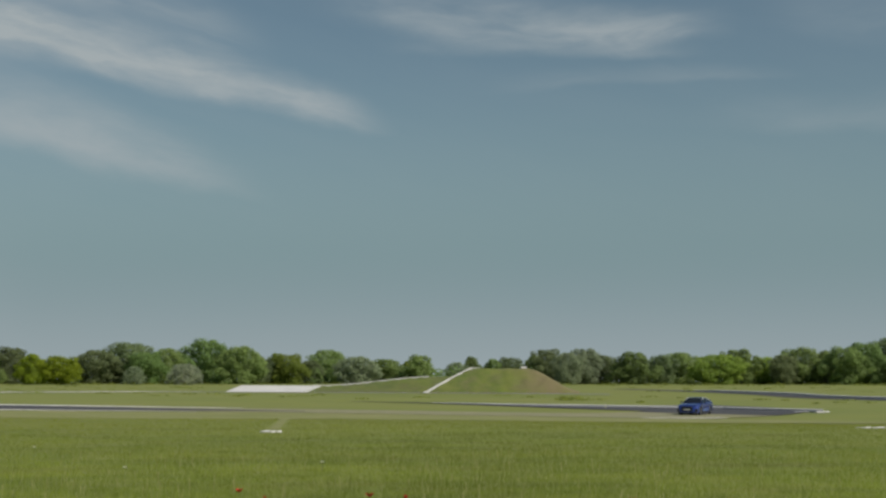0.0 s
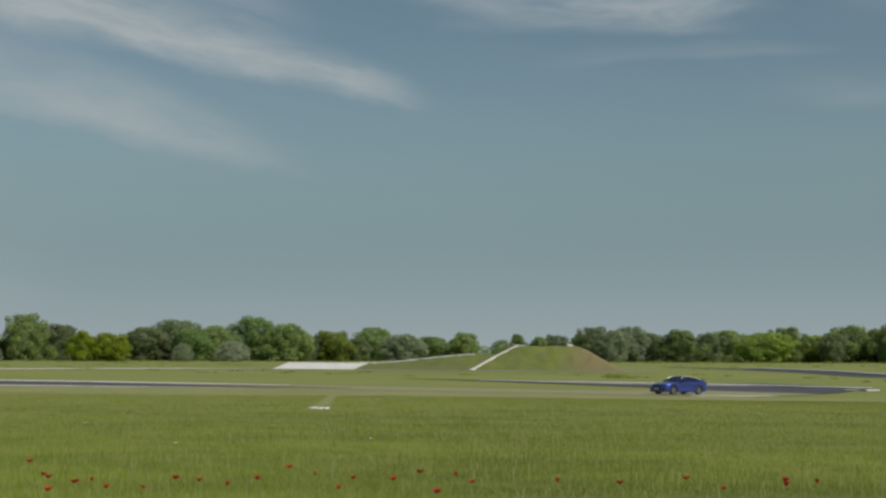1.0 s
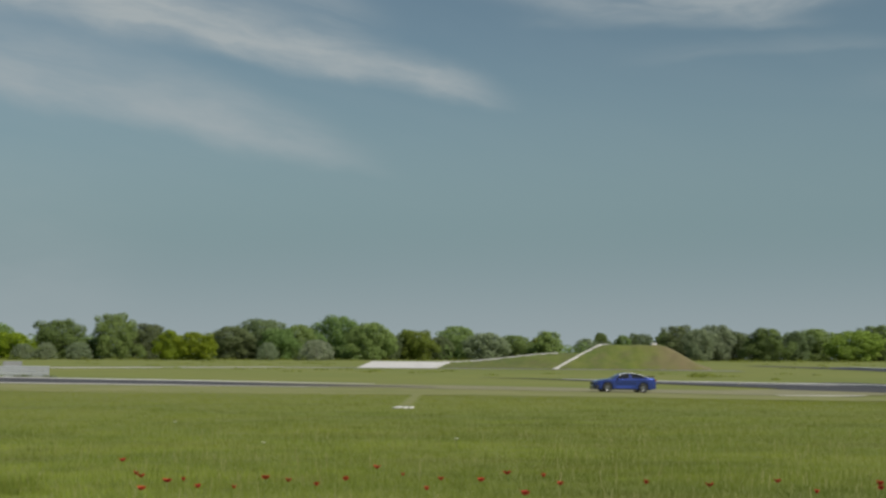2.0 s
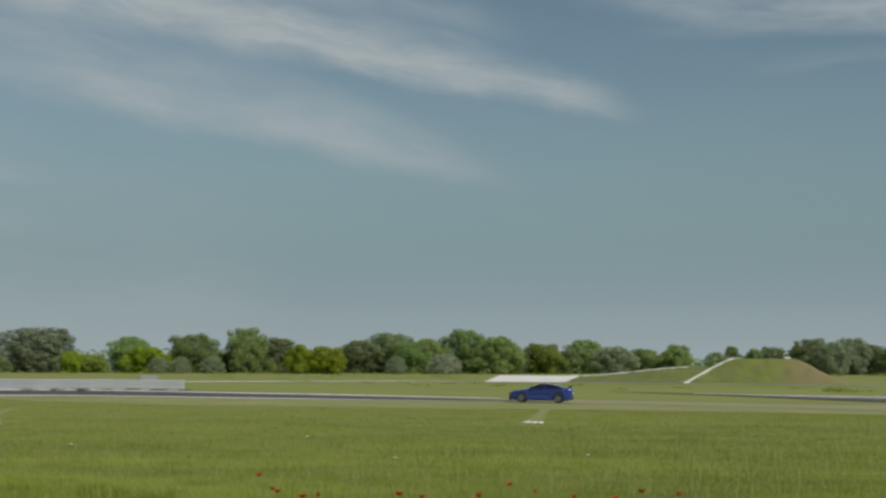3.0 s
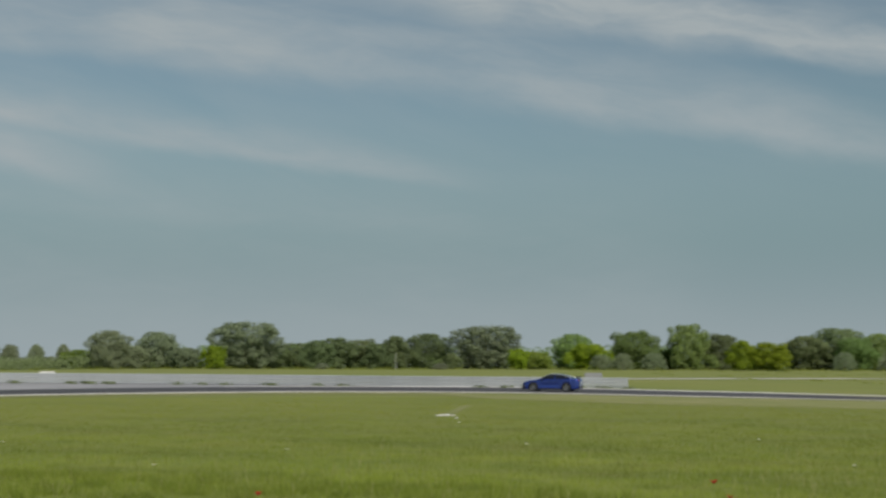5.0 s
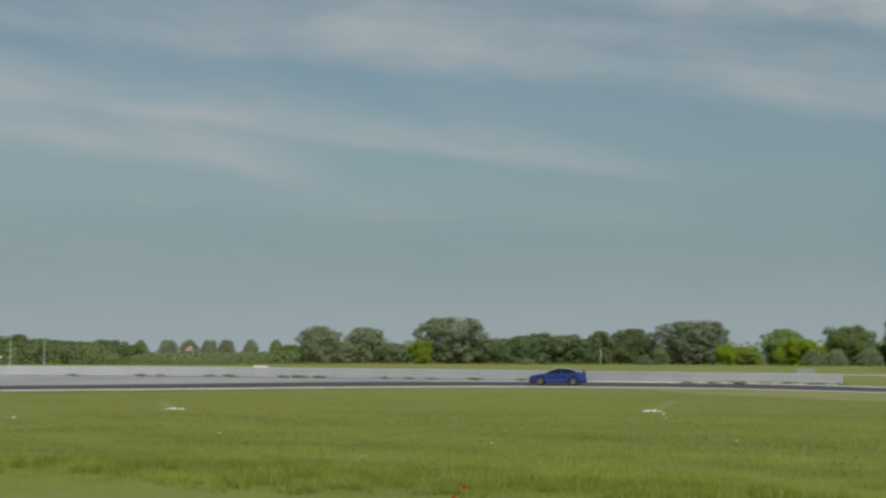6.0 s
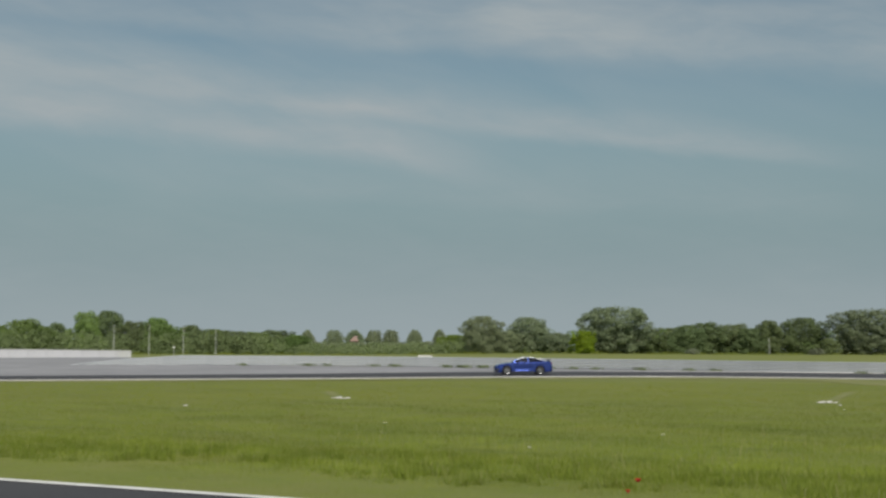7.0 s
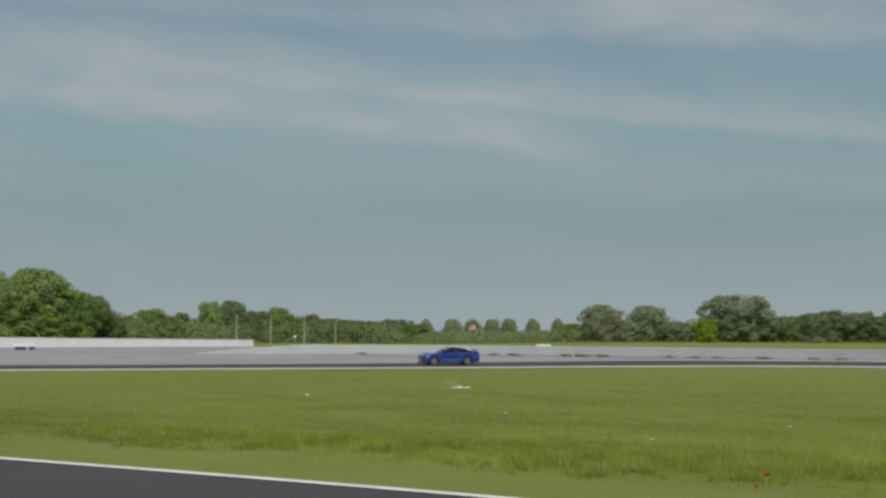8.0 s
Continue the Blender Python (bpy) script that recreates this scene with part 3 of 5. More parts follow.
def crown_points(rng, lobes, count, floor=0.0):
    """Leaf places on and in a crown of overlapping uneven lobes."""
    w = np.array([l[3] ** 2 for l in lobes])
    pick = rng.choice(len(lobes), count, p=w / w.sum())
    d = rng.normal(size=(count, 3))
    d /= np.linalg.norm(d, axis=1, keepdims=True)
    c = np.array([l[:3] for l in lobes])[pick]
    r = np.array([l[3] for l in lobes])[pick]
    depth = 1.0 - 0.35 * rng.random(count) ** 2 + 0.14 * rng.normal(size=count)
    flat = np.array([1, 1, 0.82])
    p = c + d * (r * depth)[:, None] * flat
    n = d + 0.38 * rng.normal(size=(count, 3))
    n[:, 2] += 0.35
    ok = p[:, 2] > floor
    # drop most leaves that lie deep inside other lobes
    cc, rr = np.array([l[:3] for l in lobes]), np.array([l[3] for l in lobes])
    inside = ((np.linalg.norm((p[:, None] - cc[None]) / flat, axis=2) / rr[None]) < 0.72).any(1)
    ok &= ~(inside & (rng.random(count) < 0.85))
    return p[ok], n[ok]


def tree_shape(seed, style):
    """Lobes of a crown about ten metres wide and ten high: a full core and many small uneven clumps round it."""
    rng = np.random.default_rng(seed)
    # half width of the crown by height
    outline = {
        "round": ([0.0, 0.8, 2.2, 4.2, 6.2, 7.8, 9.0, 9.8], [3.6, 4.2, 4.6, 4.9, 4.7, 4.0, 2.8, 1.0]),
        "tall": ([0.0, 1.0, 2.5, 4.5, 6.5, 8.2, 9.2, 9.9], [2.6, 3.3, 4.1, 4.7, 4.8, 4.2, 3.0, 1.2]),
        "broad": ([0.0, 0.9, 2.4, 4.4, 6.6, 8.2, 9.2, 9.8], [3.2, 3.8, 4.4, 4.8, 4.9, 4.6, 3.6, 1.6]),
        "dome": ([0.0, 1.0, 3.0, 5.0, 7.0, 8.4, 9.3, 9.8], [4.6, 4.8, 4.8, 4.4, 3.6, 2.6, 1.6, 0.4]),
        "ragged": ([0.0, 0.9, 2.2, 4.0, 6.0, 7.6, 8.8, 9.8], [3.6, 4.3, 4.7, 4.7, 4.4, 3.6, 2.6, 1.2]),
    }[style]
    uneven = {"round": 0.14, "tall": 0.2, "broad": 0.09, "dome": 0.04, "ragged": 0.3}[style]
    small, large = {"dome": (0.5, 0.8), "broad": (0.5, 0.85)}.get(style, (0.65, 1.35))
    lobes = [(0, 0, z, 0.72 * float(np.interp(z, *outline))) for z in (2.2, 3.8, 5.4, 7.0)]
    ph = rng.uniform(0, 6.28, 6)
    count = 110 if style == "broad" else 72
    for i in range(count):
        z = 0.4 + 9.2 * ((i + 0.5) / count) ** 0.92
        a = i * 2.39996 + rng.uniform(-0.4, 0.4)
        r = rng.uniform(small, large)
        swell = 1 + uneven * (math.sin(2 * a + ph[0] + z * 0.6) + 0.8 * math.sin(3 * a + ph[1] - z * 0.9) + 0.6 * math.sin(5 * a + ph[2] + z))
        reach = max(0.0, float(np.interp(z, *outline)) * swell - 0.75 * r)
        z += uneven * 3.0 * math.sin(2 * a + ph[3]) * (z / 10)
        lobes.append((reach * math.cos(a), reach * math.sin(a), min(z, 9.4), r))
    return rng, lobes


def build_tree(seed, style, count):
    root = new("tree")
    rng, lobes = tree_shape(seed, style)
    bm = tube([(0, 0, -0.3), (0.06, 0, 0.8), (-0.05, 0.1, 2.2), (0.1, 0.05, 4.2), (0, 0, 6.5)], [0.42, 0.30, 0.24, 0.17, 0.06], 8)
    for lx, ly, lz, r in lobes[12:60:6]:
        z0 = max(1.2, lz * 0.55)
        tube([(0, 0, z0), (lx * 0.45, ly * 0.45, z0 + (lz - z0) * 0.6), (lx * 0.9, ly * 0.9, lz)], [0.13, 0.08, 0.03], 5, bm)
    part("trunk", bm, BARK, root)
    p, n = crown_points(rng, lobes, count)
    # bring every model to the same width and height
    lo, hi = np.percentile(p[:, :2], 1.5, axis=0), np.percentile(p[:, :2], 98.5, axis=0)
    p[:, :2] = (p[:, :2] - (lo + hi) / 2) * 9.6 / (hi - lo)
    p[:, 2] *= 9.7 / np.percentile(p[:, 2], 99.5)
    sizes = rng.uniform(0.09, 0.2, len(p))
    crown = new("crown", quads_mesh("crown", p, n, sizes, LEAVES["m"][0]))
    crown.parent = root
    return root


def scale_to(a, d, width, high, yaw, sink=0.0):
    p = polar(a, d, -sink)
    return pose(p.x, p.y, p.z, 0, 0, yaw) @ Matrix.Diagonal((width / 9.6, width / 9.6, high / 9.7, 1))


# stretches of the tree line: azimuth, width, height and leaf colour
GROVE_RIGHT = [(-5.3, 7.5, 8.4, "g"), (-6.0, 8.4, 9.4, "g"), (-6.6, 11.8, 7.6, "d"), (-8.0, 11.1, 8.5, "m"), (-9.2, 7.8, 7.6, "d"), (-10.0, 10.5, 8.2, "m"), (-11.5, 12.5, 7.8, "b"),
               (-12.5, 9.8, 9.1, "m"), (-13.4, 10.5, 6.9, "b"), (-14.2, 7.1, 7.6, "d"), (-14.9, 12.5, 9.4, "m"), (-15.8, 8.4, 8.5, "d"), (-16.6, 11.1, 9.6, "m"),
               (-17.4, 10.5, 10.8, "m"), (-18.4, 11.1, 11.8, "d"), (-19.5, 11.1, 11.5, "m"), (-20.8, 10.0, 10.6, "d")]
GROVE_MOUND = [(6.5, 8.4, 7.8, "b"), (5.6, 7.1, 6.1, "d"), (4.9, 9.8, 9.0, "m"), (3.6, 11.1, 7.2, "g"), (2.5, 9.8, 6.5, "m"), (1.4, 7.8, 5.8, "b"), (1.0, 8.4, 7.6, "m"), (-0.6, 5.4, 5.6, "g"),
               (-1.2, 4.4, 7.2, "m"), (-2.1, 5.8, 6.5, "m"), (-2.8, 6.6, 7.0, "d"), (-3.8, 6.0, 7.5, "m"), (-4.6, 9.8, 9.2, "d")]
GROVE_MIDDLE = [(19.05, 10.8, 12.0, "m"), (17.9, 11.8, 9.3, "d"), (16.9, 7.8, 7.7, "y"), (15.9, 9.8, 7.3, "y"), (14.5, 12.5, 8.7, "d"), (13.2, 14.5, 10.7, "d"), (12.4, 9.1, 8.3, "m"),
                (11.6, 8.4, 9.3, "m"), (10.0, 13.2, 11.7, "m"), (8.5, 11.8, 10.0, "m"), (7.8, 7.1, 7.0, "d"), (7.1, 7.1, 8.0, "b"), (25.6, 9.1, 4.6, "b"), (24.0, 9.8, 9.4, "m"),
                (23.3, 11.1, 6.8, "y"), (21.4, 11.8, 10.2, "m"), (20.1, 8.0, 5.5, "m")]
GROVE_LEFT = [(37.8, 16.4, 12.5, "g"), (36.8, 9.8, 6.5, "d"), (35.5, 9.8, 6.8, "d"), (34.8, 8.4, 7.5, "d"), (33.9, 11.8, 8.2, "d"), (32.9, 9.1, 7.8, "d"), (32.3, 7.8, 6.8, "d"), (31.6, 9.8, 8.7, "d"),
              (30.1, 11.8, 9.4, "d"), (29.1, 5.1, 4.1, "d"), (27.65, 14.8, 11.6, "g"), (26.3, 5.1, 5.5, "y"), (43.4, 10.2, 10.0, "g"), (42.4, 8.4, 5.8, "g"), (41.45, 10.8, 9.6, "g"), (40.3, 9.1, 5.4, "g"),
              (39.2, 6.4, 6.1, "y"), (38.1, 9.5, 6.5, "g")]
WOOD_FAR = [(56.9, 11.1, 7.1, "m"), (55.7, 11.1, 6.8, "d"), (54.7, 9.1, 5.8, "m"), (54.0, 11.8, 5.4, "d"), (53.0, 9.8, 5.1, "m"), (52.3, 11.8, 5.6, "d"), (51.4, 9.1, 4.4, "m"), (62.4, 13.2, 8.0, "m"),
            (61.0, 8.4, 7.1, "d"), (61.6, 9.1, 6.1, "m"), (59.9, 8.4, 10.2, "m"), (59.0, 9.1, 10.5, "d"), (58.1, 8.4, 7.8, "d"), (57.2, 11.1, 8.7, "m"), (63.4, 7.8, 6.1, "d"), (44.6, 8.4, 4.2, "b")]
WOOD_NEAR = [(66.9, 11.4, 13.0, "m"), (67.8, 8.6, 10.8, "m"), (68.9, 9.9, 13.0, "m"), (65.6, 8.6, 9.2, "m"), (64.8, 6.3, 8.8, "d"), (64.2, 6.3, 6.4, "d"), (66.2, 8.6, 6.4, "b"), (67.3, 7.7, 7.2, "b"),
             (70.3, 10.0, 13.5, "d"), (71.8, 10.0, 12.5, "m")]
ROW_FAR = [(50.8, 3.4), (49.7, 4.1), (48.8, 4.4), (48.0, 3.7), (47.3, 4.1), (46.3, 3.4), (45.2, 3.4)]


def build_trees():
    models, made = {}, {}
    for i, style in enumerate(("round", "ragged", "tall", "ragged", "round", "broad", "dome")):
        models[i] = build_tree(11 + 7 * i, style, 30000 if style != "dome" else 14000)
    rnd = random.Random(4)

    def plant(a, d, w, h, kind, which=None, name="tree", label=None, group="tree line"):
        i = which if which is not None else rnd.randrange(5) if kind != "g" else rnd.choice((0, 4)) if w < 14 else 5
        if (i, kind) not in made:
            t = copy_thing(models[i], pose(0, 0, 0))
            crown = [c for c in t.children if c.name.startswith("crown")][0]
            me = crown.data.copy()
            me.materials[0] = LEAVES[kind][0]
            crown.data = me
            made[i, kind] = t
        else:
            t = copy_thing(made[i, kind], pose(0, 0, 0))
        t.matrix_basis = scale_to(a, d, w, h, rnd.uniform(0, 360))
        t.name = name
        size = "tall" if h > 9 else "low" if h < 6 else "broad"
        tagged(t, label or f"{size} {LEAVES[kind][1]} deciduous tree in the tree line", "tree", group)

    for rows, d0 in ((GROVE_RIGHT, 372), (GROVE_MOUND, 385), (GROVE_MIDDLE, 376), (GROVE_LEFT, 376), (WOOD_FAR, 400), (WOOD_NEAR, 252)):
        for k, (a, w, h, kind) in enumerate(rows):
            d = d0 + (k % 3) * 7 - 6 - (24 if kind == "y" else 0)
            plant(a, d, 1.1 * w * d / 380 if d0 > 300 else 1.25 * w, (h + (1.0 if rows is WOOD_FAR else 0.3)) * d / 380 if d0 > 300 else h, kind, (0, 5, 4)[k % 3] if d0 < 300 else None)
    # the far row takes its haze from the greyed leaf colour g
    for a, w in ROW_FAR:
        plant(a, 520, w * 1.6, 8.8, "g", 4, label="slender tree in a far row, leaf colour greyed for haze", group="far row of trees")
    plant(10.85, 346, 8.4, 5.2, "p", 6, "shrub", "round pale silver-green shrub before the trees", "shrubs")
    for a, w, h in ((29.6, 4.0, 1.6), (34.6, 3.6, 1.5), (21.9, 5.0, 4.2), (20.6, 6.0, 4.4), (22.8, 5.5, 3.9), (12.9, 5.5, 4.5)):
        plant(a, 348, w, h, "p" if h < 3 else "g", 6, "shrub", "grey-green shrub at the foot of the trees", "shrubs")
    for m in models.values():
        for c in list(m.children):
            bpy.data.objects.remove(c)
        bpy.data.objects.remove(m)


build_trees()


def build_undergrowth():
    """The dense low growth that fills the foot of the tree line."""
    rng = np.random.default_rng(5)
    P, N = [], []
    a = -24.0
    while a < 75:
        near = a > 63.5
        d = (262 if near else 384 + rng.uniform(-4, 14))
        h = rng.uniform(4.4, 7.0) * (0.75 if a < 7 and a > -5 else 0.55 if 43.8 < a < 52 else 0.95 if a > 52 else 1.0)
        c = polar(a, d)
        r = rng.uniform(1.8, 3.0)
        k = 640
        v = rng.normal(size=(k, 3))
        v /= np.linalg.norm(v, axis=1, keepdims=True)
        p = np.array(c) + v * np.array([r * 1.3, r * 1.3, h])
        n = v + 0.5 * rng.normal(size=(k, 3))
        ok = (v[:, 2] > 0.02) & (v @ np.array([c.x, c.y, 0]) / math.hypot(c.x, c.y) < 0.35)
        P.append(p[ok])
        N.append(n[ok])
        a += rng.uniform(0.16, 0.34) * (1.4 if near else 0.6)
    P, N = np.concatenate(P), np.concatenate(N)
    left = np.degrees(np.arctan2(-P[:, 0], P[:, 1])) > 43.4
    for pick, kind, label in ((~left, "m", "dense green shrubs below the trees"), (left, "d", "dense dark green hedge far behind the guardrail")):
        ob = new("undergrowth", quads_mesh("undergrowth", P[pick], N[pick], rng.uniform(0.14, 0.3, int(pick.sum())), LEAVES[kind][0]))
        tagged(ob, label, "undergrowth", kind="stuff")
    # the far hedge under the row of slender trees
    P, N = [], []
    for i in range(130):
        c = polar(43.2 + 0.115 * i, 470 + rng.uniform(-6, 6))
        v = rng.normal(size=(420, 3))
        v /= np.linalg.norm(v, axis=1, keepdims=True)
        v[:, 2] = np.abs(v[:, 2])
        P.append(np.array(c) + v * np.array([1.9, 1.9, rng.uniform(3.3, 4.3)]))
        N.append(v + 0.5 * rng.normal(size=(420, 3)))
    P, N = np.concatenate(P), np.concatenate(N)
    # haze over the far hedge is put in by the pale leaf colour
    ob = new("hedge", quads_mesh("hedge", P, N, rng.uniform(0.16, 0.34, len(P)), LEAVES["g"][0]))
    tagged(ob, "long hedge below a far row of trees, colour greyed for haze", "hedge", kind="stuff")



TUFT = leaf_material("tuft_leaves", (0.16, 0.2, 0.03), (0.27, 0.31, 0.055))


def build_tufts():
    """Rough clumps of taller grass and weeds on the infield and before the trees."""
    rng = np.random.default_rng(12)
    P, N = [], []

    def clump(c, wide, high, k):
        v = rng.normal(size=(k, 3))
        v /= np.linalg.norm(v, axis=1, keepdims=True)
        v[:, 2] = np.abs(v[:, 2])
        P.append(np.array(c) + v * np.array([wide, wide, high]) * rng.uniform(0.5, 1.0, (k, 1)))
        N.append(v + 0.5 * rng.normal(size=(k, 3)))

    for i in range(150):
        a, d = rng.uniform(-22, 24), rng.uniform(150, 340)
        if abs(d - 201) < 9 or (a < 10 and 203 < d < 245) or (a < 8 and d < 150) or (a > 20 and d < 175):
            continue
        clump(polar(a, d), rng.uniform(0.6, 2.2), rng.uniform(0.08, 0.2), 34)
    for i in range(520):
        a = rng.uniform(-23, 63)
        clump(polar(a, rng.uniform(335, 362)), rng.uniform(0.8, 2.6), rng.uniform(0.3, 1.0), 30)
    clump(polar(-5.4, 160), 2.4, 0.55, 220)
    P, N = np.concatenate(P), np.concatenate(N)
    tagged(new("tufts", quads_mesh("tufts", P, N, rng.uniform(0.06, 0.16, len(P)), TUFT)), "rough tufts of taller grass and weeds", "tufts", kind="stuff")


build_tufts()

build_undergrowth()


# ---------------------------------------------------------------- the car
PAINT_BLUE = material("blue_car_paint", (0.024, 0.051, 0.255), 0.25, 0.6, vary=[((0.028, 0.058, 0.28), 3.0, 0.4, ONE)], coat=1.0)
GLASS = material("tinted_glass", (0.008, 0.009, 0.011), 0.09, 0.0)
RUBBER = material("tyre_rubber", (0.018, 0.018, 0.018), 0.8, bump=0.3, bump_scale=60)
ALLOY = material("alloy", (0.32, 0.32, 0.33), 0.35, 0.9)
TRIM = material("aluminium_trim", (0.62, 0.63, 0.64), 0.35, 0.6)
LAMP = material("headlamp_glass", (0.10, 0.11, 0.12), 0.25, 0.2, coat=0.6)
TAIL = material("tail_lamp", (0.22, 0.012, 0.012), 0.15, coat=1.0)
PLATE = material("number_plate", (0.55, 0.55, 0.52), 0.5)
AXLES, WHEEL_R = (1.36, -1.27), 0.335


def profile(x, rows):
    return float(np.interp(x, [r[0] for r in rows], [r[1] for r in rows]))


BELT = [(-2.27, 0.90), (-2.2, 1.0), (-2.02, 1.05), (-1.7, 1.055), (-1.27, 1.04), (-0.6, 1.01), (0.2, 0.985), (0.85, 0.96), (1.36, 0.905), (1.9, 0.82), (2.12, 0.745), (2.22, 0.66), (2.27, 0.56)]
HALF = [(-2.27, 0.70), (-2.2, 0.80), (-2.0, 0.88), (-1.6, 0.92), (-1.27, 0.925), (-0.9, 0.915), (0.2, 0.905), (0.95, 0.912), (1.36, 0.925), (1.7, 0.90), (1.95, 0.86), (2.15, 0.76), (2.27, 0.60)]
SILL = [(-2.27, 0.36), (-2.1, 0.28), (-1.9, 0.22), (1.9, 0.19), (2.2, 0.2), (2.27, 0.24)]


def body_section(x):
    w, top, low = profile(x, HALF), profile(x, BELT), profile(x, SILL)
    for a in AXLES:
        if abs(x - a) < 0.385:
            low = max(low, WHEEL_R + math.sqrt(0.385 ** 2 - (x - a) ** 2))
    low = min(low, top - 0.16)
    mid = low + (top - low) * 0.55
    # the doors are hollowed between the axles, above a sill that swells out again
    hollow = 0.05 * ease(abs(x - 0.05), 0.92, 0.62)
    half = [(0.0, top + 0.015), (0.5 * w, top + 0.012), (0.80 * w, top - 0.005), (0.94 * w, top - 0.045), (0.985 * w, top - 0.11), (0.972 * w, top - 0.15), (1.0 * w, low + (top - low) * 0.66),
            (0.996 * w - hollow * 0.7, mid - 0.04), (0.994 * w - hollow, low + (mid - low) * 0.62), (0.996 * w, low + (mid - low) * 0.26), (0.97 * w, low), (0.62, low), (0.60, 0.24), (0.0, 0.22)]
    return [Vector((x, y, z)) for y, z in half] + [Vector((x, -y, z)) for y, z in half[-2:0:-1]]


ROOF = [(-1.80, 1.055), (-1.55, 1.15), (-1.2, 1.275), (-0.8, 1.365), (-0.4, 1.40), (-0.1, 1.405), (0.12, 1.375), (0.35, 1.29), (0.65, 1.14), (0.97, 0.965)]


def cabin_edge(x):
    """Half width of the roof's edge and its height."""
    z = profile(x, ROOF)
    return 0.80 - 0.48 * max(0.0, z - 1.02), z - 0.035


def build_car():
    root = new("car")
    tagged(root, "blue sports saloon driving along the test track", "car")
    xs = sorted({round(-2.27 + 0.05 * i, 3) for i in range(91)} | {2.27, 2.25, 2.2, -2.25} | {round(a + s * 0.385, 3) for a in AXLES for s in (-1, -0.97, 0.97, 1)})
    part("body", loft([body_section(x) for x in xs]), PAINT_BLUE, root, "metallic blue bodywork", smooth=30)

    # roof skin and glass, cut from one shape
    def strip(x0, x1, inset=0.0, lift=0.0):
        n = max(2, int((x1 - x0) / 0.07))
        bm = bmesh.new()
        rings = []
        for i in range(n + 1):
            x = x0 + (x1 - x0) * i / n
            e, ze = cabin_edge(x)
            z = profile(x, ROOF) + lift
            e -= inset
            rings.append([bm.verts.new(p) for p in ((x, e, ze + lift), (x, e * 0.75, z - 0.006), (x, e * 0.35, z), (x, -e * 0.35, z), (x, -e * 0.75, z - 0.006), (x, -e, ze + lift))])
        for a, b in zip(rings, rings[1:]):
            for i in range(5):
                bm.faces.new((a[i], a[i + 1], b[i + 1], b[i]))
        bmesh.ops.recalc_face_normals(bm, faces=bm.faces)
        bmesh.ops.solidify(bm, geom=bm.faces, thickness=0.02)
        return bm

    part("roof", strip(-0.92, 0.14), PAINT_BLUE, root, smooth=40)
    part("windscreen", strip(0.14, 0.97, 0.02, -0.002), GLASS, root, "dark tinted windscreen", smooth=40)
    part("rear_window", strip(-1.78, -0.92, 0.04, -0.002), GLASS, root, "dark tinted rear window", smooth=40)
    for s in (1, -1):
        # the whole side of the cabin: painted pillars with the glass set in
        bm = bmesh.new()
        n = 30
        rows = []
        for i in range(n + 1):
            x = -1.79 + (0.96 + 1.79) * i / n
            e, ze = cabin_edge(x)
            b = profile(x, BELT) - 0.015
            rows.append((bm.verts.new((x, s * min(0.84, profile(x, HALF) * 0.9), b)), bm.verts.new((x, s * e, max(ze, b + 0.002)))))
        for a, b in zip(rows, rows[1:]):
            bm.faces.new((a[0], b[0], b[1], a[1]))
        bmesh.ops.recalc_face_normals(bm, faces=bm.faces)
        part("pillars", bm, PAINT_BLUE, root, smooth=40)
        for x0, x1 in ((-1.44, -0.37), (-0.31, 0.76)):
            bm = bmesh.new()
            rows = []
            for i in range(13):
                x = x0 + (x1 - x0) * i / 12
                e, ze = cabin_edge(x)
                b = profile(x, BELT) + 0.008
                y0 = min(0.84, profile(x, HALF) * 0.9)
                t = max(b + 0.01, ze - 0.03)
                f = (t - b) / max(0.05, ze - b)
                rows.append((bm.verts.new((x, s * (y0 + 0.008), b)), bm.verts.new((x, s * (y0 + (e - y0) * f + 0.01), t))))
            for a, b in zip(rows, rows[1:]):
                bm.faces.new((a[0], b[0], b[1], a[1]))
            bmesh.ops.recalc_face_normals(bm, faces=bm.faces)
            part("side_window", bm, GLASS, root, "dark tinted side window", smooth=40)
        pts = [(x, s * (cabin_edge(x)[0] + 0.012), cabin_edge(x)[1]) for x in [-1.62 + 0.1 * i for i in range(22)]]
        part("window_trim", tube(pts, 0.022, 8), TRIM, root, "bright aluminium window trim", smooth=60)
        part("mirror", box(0.13, 0.20, 0.13, (0.55, s * 1.0, 1.03), 0.04), BLACK, root, smooth=40)
        part("side_skirt", box(1.75, 0.06, 0.09, (0.05, s * 0.905, 0.21), 0.02), BLACK, root)
        for x in (0.05, -0.85):
            part("door_handle", box(0.2, 0.03, 0.03, (x, s * 0.905, 0.84), 0.01), PAINT_BLUE, root)
        part("headlight", box(0.2, 0.42, 0.11, (2.07, s * 0.56, 0.655), 0.035), LAMP, root, "clear glass headlight", at=pose(0, 0, 0))
        part("tail_light", box(0.14, 0.46, 0.13, (-2.185, s * 0.56, 0.89), 0.03), TAIL, root, "dark red tail light")
        part("air_intake", box(0.26, 0.34, 0.28, (2.09, s * 0.66, 0.38), 0.05), BLACK, root, "black front air intake")
        part("exhaust", lathe([(0.055, -0.06), (0.062, 0.0), (0.05, 0.0), (0.045, -0.05)], 14), ALLOY, root, at=pose(-2.26, s * 0.5, 0.33, 0, 0, 90))
    part("grille", box(0.1, 0.98, 0.42, (2.24, 0, 0.49), 0.05), BLACK, root, "large black honeycomb grille")
    part("bumper", box(0.22, 1.5, 0.06, (2.18, 0, 0.2), 0.02), BLACK, root, "black front splitter")
